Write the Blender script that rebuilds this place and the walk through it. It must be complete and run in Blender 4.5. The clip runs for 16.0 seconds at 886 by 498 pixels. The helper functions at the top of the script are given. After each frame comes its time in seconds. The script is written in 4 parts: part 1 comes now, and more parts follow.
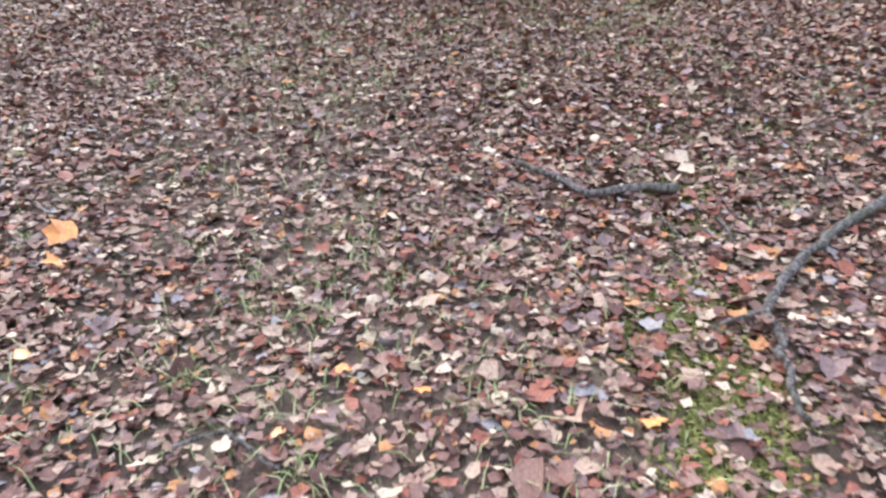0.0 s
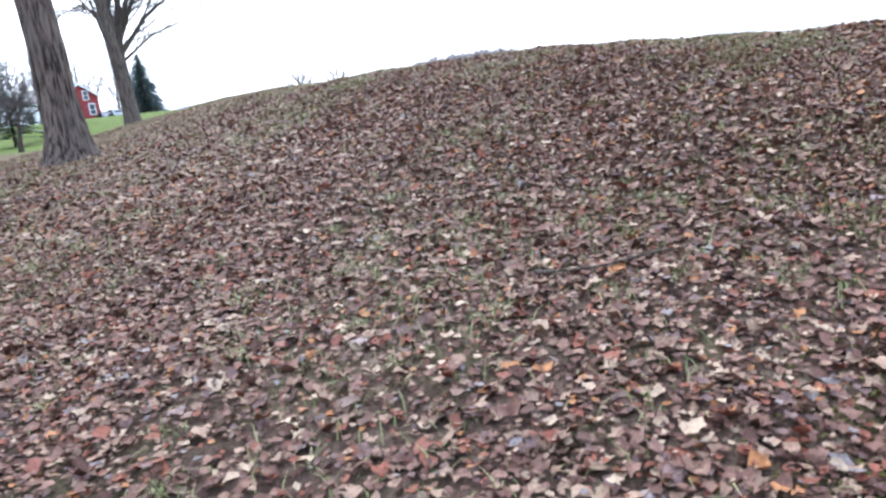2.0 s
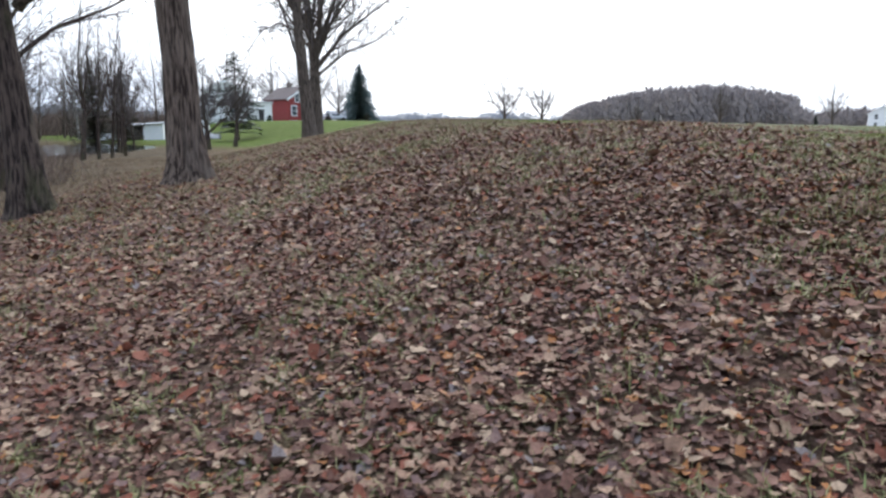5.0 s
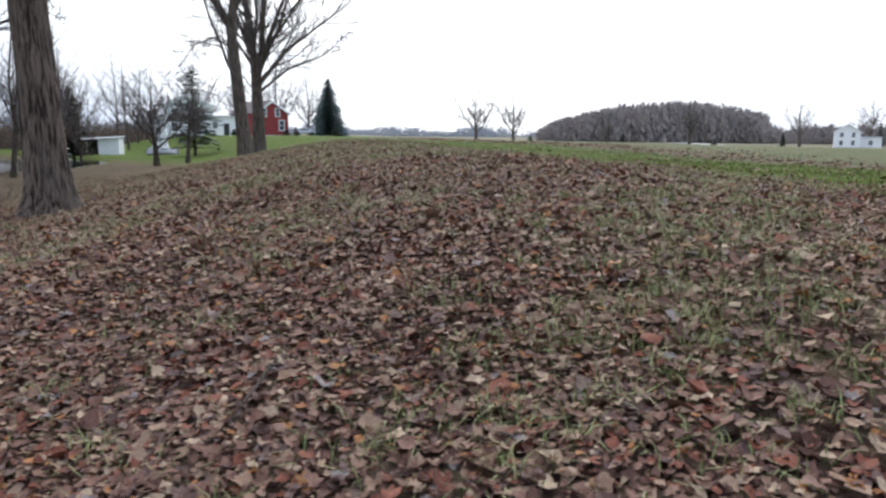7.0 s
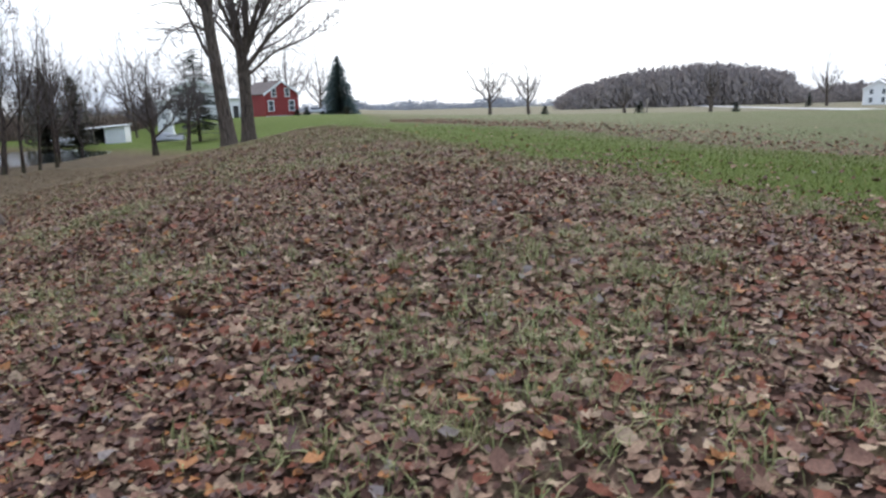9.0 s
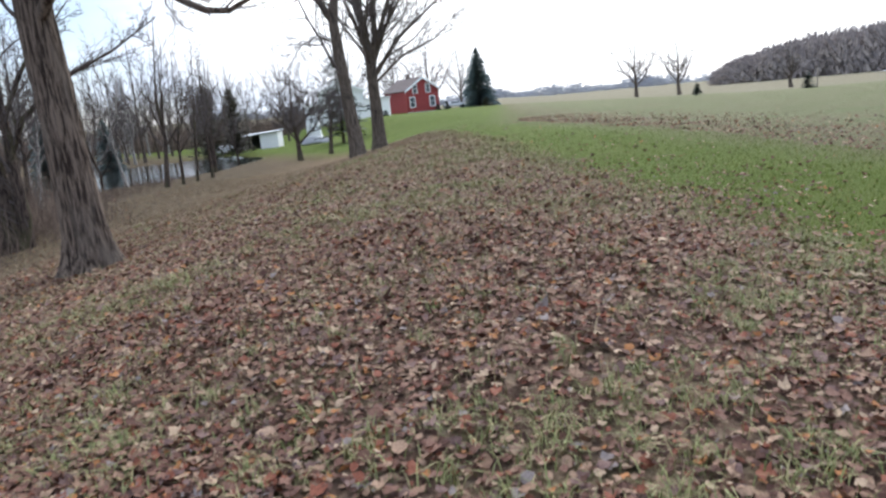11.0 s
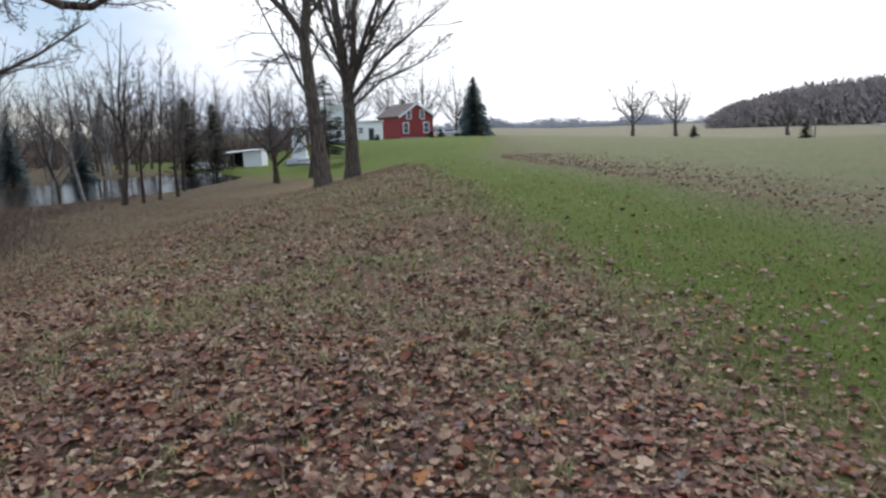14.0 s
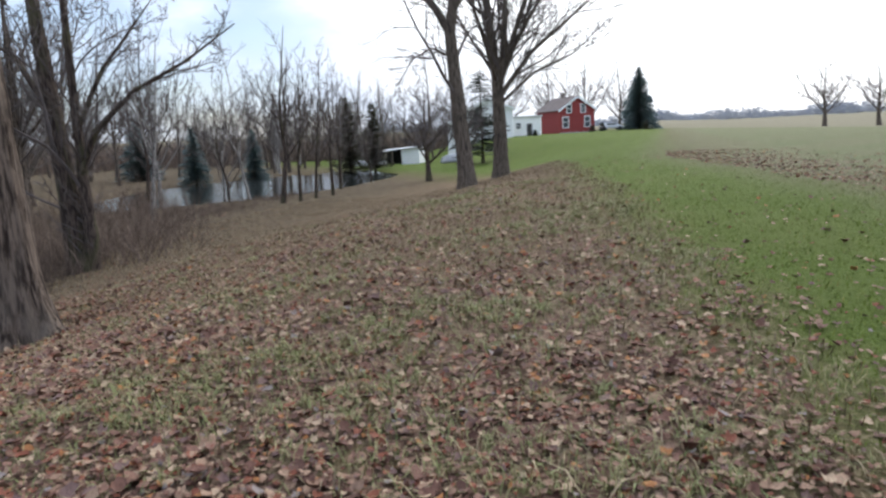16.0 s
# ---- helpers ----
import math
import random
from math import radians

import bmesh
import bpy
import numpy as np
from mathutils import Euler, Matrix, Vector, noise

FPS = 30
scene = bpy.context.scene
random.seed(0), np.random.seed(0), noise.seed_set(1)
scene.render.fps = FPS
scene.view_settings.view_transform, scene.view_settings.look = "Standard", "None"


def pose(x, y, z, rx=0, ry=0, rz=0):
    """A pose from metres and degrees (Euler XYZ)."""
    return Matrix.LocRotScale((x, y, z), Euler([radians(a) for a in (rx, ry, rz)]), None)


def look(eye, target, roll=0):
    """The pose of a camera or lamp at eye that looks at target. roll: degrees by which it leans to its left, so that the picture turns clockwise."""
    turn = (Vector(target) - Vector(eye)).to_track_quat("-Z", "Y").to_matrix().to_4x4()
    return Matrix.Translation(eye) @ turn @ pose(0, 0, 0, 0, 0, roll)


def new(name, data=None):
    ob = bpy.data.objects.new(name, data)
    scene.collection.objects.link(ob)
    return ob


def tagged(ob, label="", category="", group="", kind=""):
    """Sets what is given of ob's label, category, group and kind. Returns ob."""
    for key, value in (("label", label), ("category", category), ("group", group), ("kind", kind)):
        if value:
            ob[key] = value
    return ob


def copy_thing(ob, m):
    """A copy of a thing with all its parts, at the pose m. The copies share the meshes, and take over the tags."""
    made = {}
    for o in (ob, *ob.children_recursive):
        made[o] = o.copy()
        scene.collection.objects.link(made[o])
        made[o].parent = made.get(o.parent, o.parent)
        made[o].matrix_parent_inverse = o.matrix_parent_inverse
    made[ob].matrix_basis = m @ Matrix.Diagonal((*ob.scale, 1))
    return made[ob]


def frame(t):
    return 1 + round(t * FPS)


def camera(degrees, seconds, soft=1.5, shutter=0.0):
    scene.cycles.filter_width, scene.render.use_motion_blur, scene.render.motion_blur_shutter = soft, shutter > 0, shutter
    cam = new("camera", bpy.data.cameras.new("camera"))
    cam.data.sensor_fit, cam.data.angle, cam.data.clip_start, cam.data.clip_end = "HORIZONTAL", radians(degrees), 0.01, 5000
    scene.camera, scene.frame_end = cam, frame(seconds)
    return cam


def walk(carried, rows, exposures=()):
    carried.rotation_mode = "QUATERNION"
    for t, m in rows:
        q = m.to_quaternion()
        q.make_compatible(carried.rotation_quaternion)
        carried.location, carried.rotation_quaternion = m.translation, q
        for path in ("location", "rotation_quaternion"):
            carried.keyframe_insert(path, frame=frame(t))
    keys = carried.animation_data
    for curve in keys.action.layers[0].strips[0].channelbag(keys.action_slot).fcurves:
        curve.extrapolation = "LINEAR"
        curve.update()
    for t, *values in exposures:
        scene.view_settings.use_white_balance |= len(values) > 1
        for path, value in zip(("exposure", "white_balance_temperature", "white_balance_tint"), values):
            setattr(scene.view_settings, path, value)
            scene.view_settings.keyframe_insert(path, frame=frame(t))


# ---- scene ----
cam = camera(67.4, 16.0, soft=2.5, shutter=0.2)
PATH = [
    (0, (-8.438, -4.884, -1.351), (-6.991, -3.701, -2.063), -1.0),
    (0.5, (-7.924, -4.742, -1.235), (-6.670, -3.361, -1.958), -2.2),
    (1, (-7.472, -4.564, -1.077), (-6.396, -3.000, -1.705), -1.3),
    (1.5, (-7.002, -4.414, -0.981), (-6.075, -2.728, -1.526), -1.8),
    (2, (-6.542, -4.291, -0.856), (-5.764, -2.508, -1.323), -5.4),
    (2.5, (-6.129, -4.209, -0.727), (-5.417, -2.398, -1.188), -2.2),
    (3, (-5.720, -4.145, -0.617), (-5.272, -2.241, -1.030), -2.6),
    (3.2, (-5.560, -4.082, -0.613), (-5.126, -2.159, -0.953), -2.4),
    (5.3, (-3.743, -2.771, -0.248), (-3.506, -0.823, -0.633), 0.2),
    (5.5, (-3.542, -2.651, -0.245), (-3.234, -0.704, -0.582), -1.8),
    (6, (-3.055, -2.379, -0.170), (-2.647, -0.449, -0.496), 0.6),
    (6.5, (-2.512, -2.127, -0.076), (-2.178, -0.182, -0.400), -0.2),
    (7, (-2.077, -1.837, -0.015), (-1.767, 0.109, -0.356), 0.5),
    (7.5, (-1.625, -1.548, 0.053), (-1.422, 0.403, -0.339), 1.6),
    (8, (-1.258, -1.162, 0.143), (-0.955, 0.771, -0.267), 0.9),
    (8.2, (-1.119, -1.007, 0.190), (-0.789, 0.922, -0.223), -0.2),
    (10.3, (0.205, 0.004, 0.767), (0.200, 1.945, 0.284), -1.9),
    (10.5, (0.240, 0.176, 0.822), (0.195, 2.099, 0.274), -1.7),
    (11, (0.396, 0.619, 0.919), (0.194, 2.561, 0.488), -5.4),
    (11.5, (0.458, 1.059, 0.960), (0.349, 3.020, 0.583), -1.3),
    (12, (0.586, 1.540, 1.072), (0.348, 3.511, 0.829), -1.0),
    (12.5, (0.727, 2.039, 1.092), (0.539, 4.023, 0.928), -2.7),
    (13, (0.871, 2.573, 1.072), (0.868, 4.553, 0.787), -1.9),
    (13.5, (1.037, 3.140, 1.064), (0.944, 5.111, 0.742), -2.5),
    (14, (1.110, 3.674, 1.078), (0.937, 5.634, 0.720), -2.0),
    (14.5, (1.196, 4.168, 1.098), (0.742, 6.093, 0.802), -2.4),
    (15, (1.210, 4.685, 1.098), (0.660, 6.575, 0.747), -2.7),
    (15.5, (1.217, 5.207, 1.106), (0.693, 7.100, 0.730), -2.6),
    (16, (1.269, 5.780, 1.105), (0.632, 7.643, 0.754), -3.1),
]
EXPOSURES = [(0.0, 1.78, 5700, 10), (1.0, 1.75, 5650, 10), (1.6, 1.62, 5600, 10), (2.2, 1.26, 5650, 10), (3.0, 0.85, 5800, 10), (5.3, 0.47, 6150, 10), (7.0, 0.3, 6200, 10), (8.2, 0.28, 6250, 10), (10.3, 0.48, 6250, 10),
             (11.0, 0.58, 6250, 10), (11.6, 0.58, 6300, 10), (12.5, 0.18, 6300, 10), (13.5, 0.06, 6300, 10), (14.5, 0.22, 6300, 10), (16.0, 0.4, 6300, 10)]
walk(cam, [(t, look(eye, target, roll)) for t, eye, target, roll in PATH], EXPOSURES)

# ---- world, sun and exposure ----
def nodes_of(tree):
    tree.nodes.clear()

    def make(kind, out=0, **sockets):
        node = tree.nodes.new(kind)
        for key, value in sockets.items():
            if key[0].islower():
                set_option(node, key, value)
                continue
            name = key.replace("_", " ")
            target = node.inputs[int(name[1:])] if name[0] == "I" and name[1:].isdigit() else node.inputs[name]
            if isinstance(value, bpy.types.NodeSocket):
                tree.links.new(value, target)
            else:
                target.default_value = value
        return node.outputs[out] if len(node.outputs) else None
    return make


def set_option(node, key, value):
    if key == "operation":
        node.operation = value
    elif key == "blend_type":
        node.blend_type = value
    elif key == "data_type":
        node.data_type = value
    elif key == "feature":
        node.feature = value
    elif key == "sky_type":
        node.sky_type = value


def ramp(make, tree, fac, stops, smooth=True):
    node = tree.nodes.new("ShaderNodeValToRGB")
    node.color_ramp.interpolation = "LINEAR" if smooth else "CONSTANT"
    while len(node.color_ramp.elements) < len(stops):
        node.color_ramp.elements.new(0.5)
    for el, (at, c) in zip(node.color_ramp.elements, stops):
        el.position = at
        el.color = (*c, 1) if len(c) == 3 else c
    tree.links.new(fac, node.inputs[0])
    return node.outputs[0]


SUN_AZ, SUN_EL = -14.0, 30.0     # degrees to the left of +y, and up
world = bpy.data.worlds.new("world")
scene.world = world
world.use_nodes = True
wt = world.node_tree
mk = nodes_of(wt)
sky_node = wt.nodes.new("ShaderNodeTexSky")
sky_node.sky_type, sky_node.sun_disc = "NISHITA", False
sky_node.sun_elevation, sky_node.sun_rotation = radians(SUN_EL), radians(-SUN_AZ)
gen = mk("ShaderNodeTexCoord")
sep_node = wt.nodes.new("ShaderNodeSeparateXYZ")
wt.links.new(gen, sep_node.inputs[0])
stretch = mk("ShaderNodeMapping", Vector=gen, Scale=(1.0, 1.0, 2.6))
cloud = mk("ShaderNodeTexNoise", Vector=stretch, Scale=2.1, Detail=7.0, Roughness=0.55)
sun_dir = Vector((-math.sin(radians(SUN_AZ)) * math.cos(radians(SUN_EL)), math.cos(radians(SUN_AZ)) * math.cos(radians(SUN_EL)), math.sin(radians(SUN_EL))))
near_sun = mk("ShaderNodeVectorMath", 1, operation="DOT_PRODUCT", I0=gen, I1=sun_dir)
up_gain = mk("ShaderNodeMapRange", Value=sep_node.outputs[2], From_Min=0.05, From_Max=0.9, To_Min=0.92, To_Max=1.9)
glow = mk("ShaderNodeMapRange", Value=near_sun, From_Min=0.66, From_Max=0.94, To_Min=0.0, To_Max=0.42)
lit = mk("ShaderNodeMath", operation="MULTIPLY_ADD", I0=cloud, I1=0.75, I2=glow)
cover = ramp(mk, wt, lit, [(0.27, (0.40, 0.50, 0.72)), (0.37, (0.60, 0.70, 0.88)), (0.50, (0.92, 0.96, 1.04)), (0.70, (1.25, 1.26, 1.28))])
clouds = mk("ShaderNodeBackground", Color=cover, Strength=up_gain)
clear = mk("ShaderNodeBackground", Color=sky_node.outputs[0], Strength=0.12)
gap = mk("ShaderNodeMapRange", Value=lit, From_Min=0.28, From_Max=0.42, To_Min=0.2, To_Max=0.97)
sky_mix = mk("ShaderNodeMixShader", Fac=gap, I1=clear, I2=clouds)
mk("ShaderNodeOutputWorld", Surface=sky_mix)

sun = new("sun", bpy.data.lights.new("sun", "SUN"))
sun.data.energy, sun.data.angle, sun.data.color = 1.1, radians(20), (1.0, 0.96, 0.90)
sun.matrix_world = look(sun_dir * 50, (0, 0, 0))


# ---- materials ----
def material(name):
    m = bpy.data.materials.new(name)
    m.use_nodes = True
    return m, m.node_tree, nodes_of(m.node_tree)


def finish(m, mk, color, rough=0.8, bump=None, depth=0.01, metal=0.0, spec=0.5, amount=1.0, extra=None):
    sockets = {"Base_Color": color, "Roughness": rough, "Metallic": metal, "Specular_IOR_Level": spec}
    if bump is not None:
        sockets["Normal"] = mk("ShaderNodeBump", Height=bump, Distance=depth, Strength=amount)
    sockets.update(extra or {})
    mk("ShaderNodeOutputMaterial", Surface=mk("ShaderNodeBsdfPrincipled", **sockets))
    return m


def plain(name, dark, light, scale=8.0, rough=0.8, fine=60.0, depth=0.004, metal=0.0, stretch=(1, 1, 1)):
    """A painted or raw surface with stains and grain."""
    m, tree, mk = material(name)
    co = mk("ShaderNodeMapping", Vector=mk("ShaderNodeTexCoord", 3), Scale=stretch)
    big = mk("ShaderNodeTexNoise", Vector=co, Scale=scale, Detail=5.0)
    small = mk("ShaderNodeTexNoise", Vector=co, Scale=fine, Detail=3.0)
    both = mk("ShaderNodeMath", operation="MULTIPLY_ADD", I0=small, I1=0.4, I2=mk("ShaderNodeMath", operation="MULTIPLY", I0=big, I1=0.6))
    color = ramp(mk, tree, both, [(0.32, dark), (0.66, light)])
    return finish(m, mk, color, rough, small, depth, metal)


def bark(name, dark, light, moss=(0.10, 0.10, 0.05), scale=1.0, patch=None):
    m, tree, mk = material(name)
    co = mk("ShaderNodeTexCoord", 3)
    ridges = mk("ShaderNodeTexNoise", Vector=mk("ShaderNodeMapping", Vector=co, Scale=(22 * scale, 22 * scale, 2.6 * scale)), Scale=1.0, Detail=6.0, Roughness=0.65)
    stains = mk("ShaderNodeTexNoise", Vector=mk("ShaderNodeMapping", Vector=co, Scale=(3, 3, 0.7)), Scale=1.0, Detail=4.0)
    tone = ramp(mk, tree, ridges, [(0.41, dark), (0.58, light)])
    color = mk("ShaderNodeMix", 2, data_type="RGBA", Factor=mk("ShaderNodeMapRange", Value=stains, From_Min=0.52, From_Max=0.72, To_Max=0.75), I6=tone, I7=(*(patch or moss), 1))
    return finish(m, mk, color, 0.9, ridges, 0.06, spec=0.15)


def islands(name, stops, rough=0.6, grain=90.0, spec=0.4, sheen=None):
    """Small loose pieces, each with a tone of its own."""
    m, tree, mk = material(name)
    each = mk("ShaderNodeNewGeometry", 8)
    tone = ramp(mk, tree, each, stops, False)
    co = mk("ShaderNodeTexCoord", 3)
    veins = mk("ShaderNodeTexNoise", Vector=co, Scale=grain, Detail=3.0)
    color = mk("ShaderNodeMix", 2, data_type="RGBA", blend_type="MULTIPLY", Factor=0.75, I6=tone, I7=ramp(mk, tree, veins, [(0.3, (0.55, 0.52, 0.5)), (0.7, (1.15, 1.12, 1.1))]))
    return finish(m, mk, color, rough, veins, 0.003, spec=spec)


LEAF_TONES = [(0.0, (0.105, 0.053, 0.039)), (0.13, (0.155, 0.079, 0.057)), (0.28, (0.21, 0.115, 0.083)), (0.42, (0.165, 0.102, 0.088)),
              (0.52, (0.255, 0.157, 0.105)), (0.62, (0.215, 0.076, 0.046)), (0.74, (0.32, 0.21, 0.142)), (0.87, (0.42, 0.305, 0.205)),
              (0.945, (0.35, 0.155, 0.060)), (0.98, (0.23, 0.19, 0.175))]
m_leaf = islands("fallen_leaf", LEAF_TONES, 0.7, spec=0.16)
m_orange_leaf = plain("orange_leaf", (0.42, 0.13, 0.025), (0.62, 0.25, 0.06), 30, 0.5)
m_tuft = islands("tuft_grass", [(0.0, (0.17, 0.18, 0.06)), (0.3, (0.25, 0.245, 0.09)), (0.55, (0.33, 0.29, 0.13)), (0.8, (0.20, 0.24, 0.075))], 0.6)
m_lawn_blade = islands("lawn_grass", [(0.0, (0.095, 0.14, 0.015)), (0.32, (0.13, 0.178, 0.026)), (0.65, (0.165, 0.197, 0.04)), (0.88, (0.25, 0.225, 0.085))], 0.75, spec=0.1)
m_dry = islands("dry_stalk", [(0.0, (0.17, 0.125, 0.075)), (0.4, (0.26, 0.195, 0.11)), (0.75, (0.35, 0.275, 0.165))], 0.8)
m_bark_big = bark("bark_big", (0.030, 0.021, 0.017), (0.185, 0.142, 0.112), patch=(0.155, 0.128, 0.105), scale=0.75)
m_bark_dark = bark("bark_dark", (0.020, 0.015, 0.013), (0.115, 0.086, 0.070))
m_bark_grey = bark("bark_grey", (0.038, 0.030, 0.025), (0.16, 0.128, 0.102), moss=(0.12, 0.10, 0.078))
m_bark_birch = bark("bark_birch", (0.14, 0.125, 0.115), (0.44, 0.41, 0.375), moss=(0.15, 0.13, 0.11))
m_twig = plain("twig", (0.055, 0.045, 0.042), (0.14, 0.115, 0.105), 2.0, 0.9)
# the same twigs for farther trees, lightened to stand in for haze
m_twig_far_hazed = plain("twig_far_hazed", (0.10, 0.085, 0.08), (0.19, 0.165, 0.15), 1.0, 0.95)
m_needle = islands("needles", [(0.0, (0.095, 0.14, 0.135)), (0.4, (0.14, 0.195, 0.19)), (0.75, (0.19, 0.25, 0.245))], 0.7, 8.0)
m_pine = islands("pine_needles", [(0.0, (0.015, 0.028, 0.018)), (0.5, (0.03, 0.05, 0.03)), (0.85, (0.055, 0.075, 0.045))], 0.7, 8.0)
m_cedar = islands("cedar_needles", [(0.0, (0.08, 0.082, 0.055)), (0.5, (0.115, 0.108, 0.072)), (0.85, (0.15, 0.132, 0.088))], 0.8, 8.0)
m_stick = bark("stick_bark", (0.07, 0.055, 0.045), (0.24, 0.195, 0.165), scale=3.0)
m_moss = islands("moss", [(0.0, (0.12, 0.112, 0.02)), (0.4, (0.175, 0.16, 0.035)), (0.75, (0.225, 0.195, 0.06))], 0.9)
m_red = plain("red_siding", (0.24, 0.030, 0.030), (0.33, 0.05, 0.045), 0.6, 0.7, 6.0, 0.01, stretch=(0.4, 0.4, 8))
m_roof = plain("roof_shingle", (0.11, 0.085, 0.075), (0.19, 0.15, 0.135), 1.0, 0.9, 5.0, 0.02, stretch=(1, 1, 4))
m_white = plain("white_paint", (0.80, 0.80, 0.79), (0.90, 0.90, 0.89), 0.8, 0.6, 7.0)
m_grey_roof = plain("grey_roof", (0.42, 0.43, 0.45), (0.62, 0.63, 0.65), 0.7, 0.5, 6.0)
m_pane = plain("window_pane", (0.05, 0.055, 0.065), (0.10, 0.11, 0.12), 1.0, 0.08, 3.0, 0.0)
m_dark = plain("dark_board", (0.02, 0.02, 0.022), (0.05, 0.048, 0.046), 1.0, 0.8)
m_wood = plain("weathered_wood", (0.17, 0.14, 0.11), (0.32, 0.27, 0.22), 6.0, 0.85, 40.0, stretch=(1, 1, 0.2))
m_road = plain("road_gravel", (0.42, 0.41, 0.39), (0.60, 0.58, 0.55), 0.3, 0.9, 9.0)
m_metal = plain("car_paint", (0.50, 0.52, 0.55), (0.62, 0.64, 0.66), 0.5, 0.3, 5.0, 0.0)
m_brush = islands("brush_twig", [(0.0, (0.095, 0.068, 0.052)), (0.4, (0.15, 0.108, 0.085)), (0.75, (0.205, 0.155, 0.12))], 0.9, 5.0)
# bare twigs of the hill wood, aerial haze painted in as paler grey
m_hazy_woods = islands("far_wood_hazed_twigs", [(0.0, (0.27, 0.24, 0.235)), (0.4, (0.35, 0.31, 0.295)), (0.8, (0.43, 0.38, 0.345))], 0.95, 0.5)
# horizon woods: the blue-grey is distance haze put into the base colour
m_haze_blue_woods = islands("distant_wood", [(0.0, (0.36, 0.39, 0.45)), (0.5, (0.42, 0.45, 0.50)), (0.85, (0.48, 0.50, 0.53))], 0.95, 0.2)


def ground_material():
    m, tree, mk = material("ground")
    pos = mk("ShaderNodeNewGeometry", 0)
    sep = tree.nodes.new("ShaderNodeSeparateXYZ")
    tree.links.new(pos, sep.inputs[0])
    px, py = sep.outputs[0], sep.outputs[1]
    wide = mk("ShaderNodeTexNoise", Vector=pos, Scale=0.35, Detail=5.0)
    mid = mk("ShaderNodeTexNoise", Vector=pos, Scale=2.2, Detail=6.0, Roughness=0.65)
    fine = mk("ShaderNodeTexNoise", Vector=pos, Scale=45.0, Detail=5.0, Roughness=0.7)
    cells = mk("ShaderNodeTexVoronoi", 1, Vector=pos, Scale=20.0)
    cell_far = mk("ShaderNodeTexVoronoi", 1, Vector=pos, Scale=8.0)
    cell_edge = mk("ShaderNodeTexVoronoi", 0, Vector=pos, Scale=20.0)
    pick = mk("ShaderNodeSeparateColor", 0, Color=cells)
    pick_far = mk("ShaderNodeSeparateColor", 0, Color=cell_far)
    picked = mk("ShaderNodeMath", operation="MULTIPLY_ADD", I0=pick_far, I1=0.35, I2=mk("ShaderNodeMath", operation="MULTIPLY", I0=pick, I1=0.65))
    leaf = ramp(mk, tree, picked, [(0.12, (0.075, 0.045, 0.034)), (0.35, (0.13, 0.079, 0.058)), (0.55, (0.185, 0.118, 0.085)), (0.75, (0.245, 0.167, 0.118)), (0.92, (0.34, 0.25, 0.17))])
    grit = ramp(mk, tree, fine, [(0.3, (0.5, 0.48, 0.46)), (0.7, (1.2, 1.18, 1.16))])

    def mixed(fac, a, b, mode="MIX"):
        return mk("ShaderNodeMix", 2, data_type="RGBA", blend_type=mode, Factor=fac, I6=a, I7=b)

    bend = mk("ShaderNodeMath", operation="MINIMUM", I0=py, I1=32.0)

    def line(ax, ay, c, soft, wobble=1.6, run=py):
        """How far a place lies past the line ax*x + ay*y = c, with a ragged edge."""
        a = mk("ShaderNodeMath", operation="MULTIPLY_ADD", I0=px, I1=ax, I2=-c)
        b = mk("ShaderNodeMath", operation="MULTIPLY_ADD", I0=run, I1=ay, I2=a)
        n = mk("ShaderNodeMath", operation="MULTIPLY_ADD", I0=mid, I1=wobble, I2=b)
        return mk("ShaderNodeMapRange", Value=n, From_Min=wobble * 0.5 - soft, From_Max=wobble * 0.5 + soft)

    def both(a, b):
        return mk("ShaderNodeMath", operation="MULTIPLY", I0=a, I1=b)

    # olive grass between the leaves
    olive = ramp(mk, tree, fine, [(0.3, (0.10, 0.096, 0.038)), (0.7, (0.24, 0.215, 0.098))])
    tufty = mk("ShaderNodeMapRange", Value=mid, From_Min=0.50, From_Max=0.66, To_Max=0.55)
    color = mixed(tufty, leaf, olive)
    # dry tan grass on the bank towards the pond and along the ridge
    tan = ramp(mk, tree, fine, [(0.3, (0.12, 0.084, 0.045)), (0.7, (0.27, 0.20, 0.112))])
    far_bank = line(-0.15, 1.0, 13.0, 6.0, 6.0)
    color = mixed(mk("ShaderNodeMath", operation="MULTIPLY", I0=far_bank, I1=0.6), color, tan)
    # green lawn strip
    green = ramp(mk, tree, fine, [(0.28, (0.058, 0.088, 0.014)), (0.52, (0.103, 0.142, 0.027)), (0.75, (0.16, 0.188, 0.05))])
    green = mixed(mk("ShaderNodeMapRange", Value=wide, From_Min=0.42, From_Max=0.65, To_Max=0.4), green, (0.135, 0.155, 0.042, 1))
    lawn = line(1.0, 0.22, 4.3, 0.9, 1.8)
    yard = line(0.9, 1.0, 44.0, 6.0, 6.0)
    lawn = mk("ShaderNodeMath", operation="MAXIMUM", I0=lawn, I1=yard)
    color = mixed(lawn, color, green)
    # stubble field past the lawn, with a leaf drift on its edge
    stubble = ramp(mk, tree, fine, [(0.3, (0.125, 0.13, 0.065)), (0.7, (0.235, 0.225, 0.125))])
    stubble = mixed(mk("ShaderNodeMapRange", Value=wide, From_Min=0.42, From_Max=0.62, To_Max=0.6), stubble, (0.15, 0.175, 0.08, 1))
    field = line(1.0, 0.28, 10.0, 1.7, 2.2, bend)
    color = mixed(field, color, stubble)
    drift_in, drift_out = line(1.0, 0.28, 9.8, 0.8, 2.0, bend), line(1.0, 0.28, 13.0, 2.0, 4.0, bend)
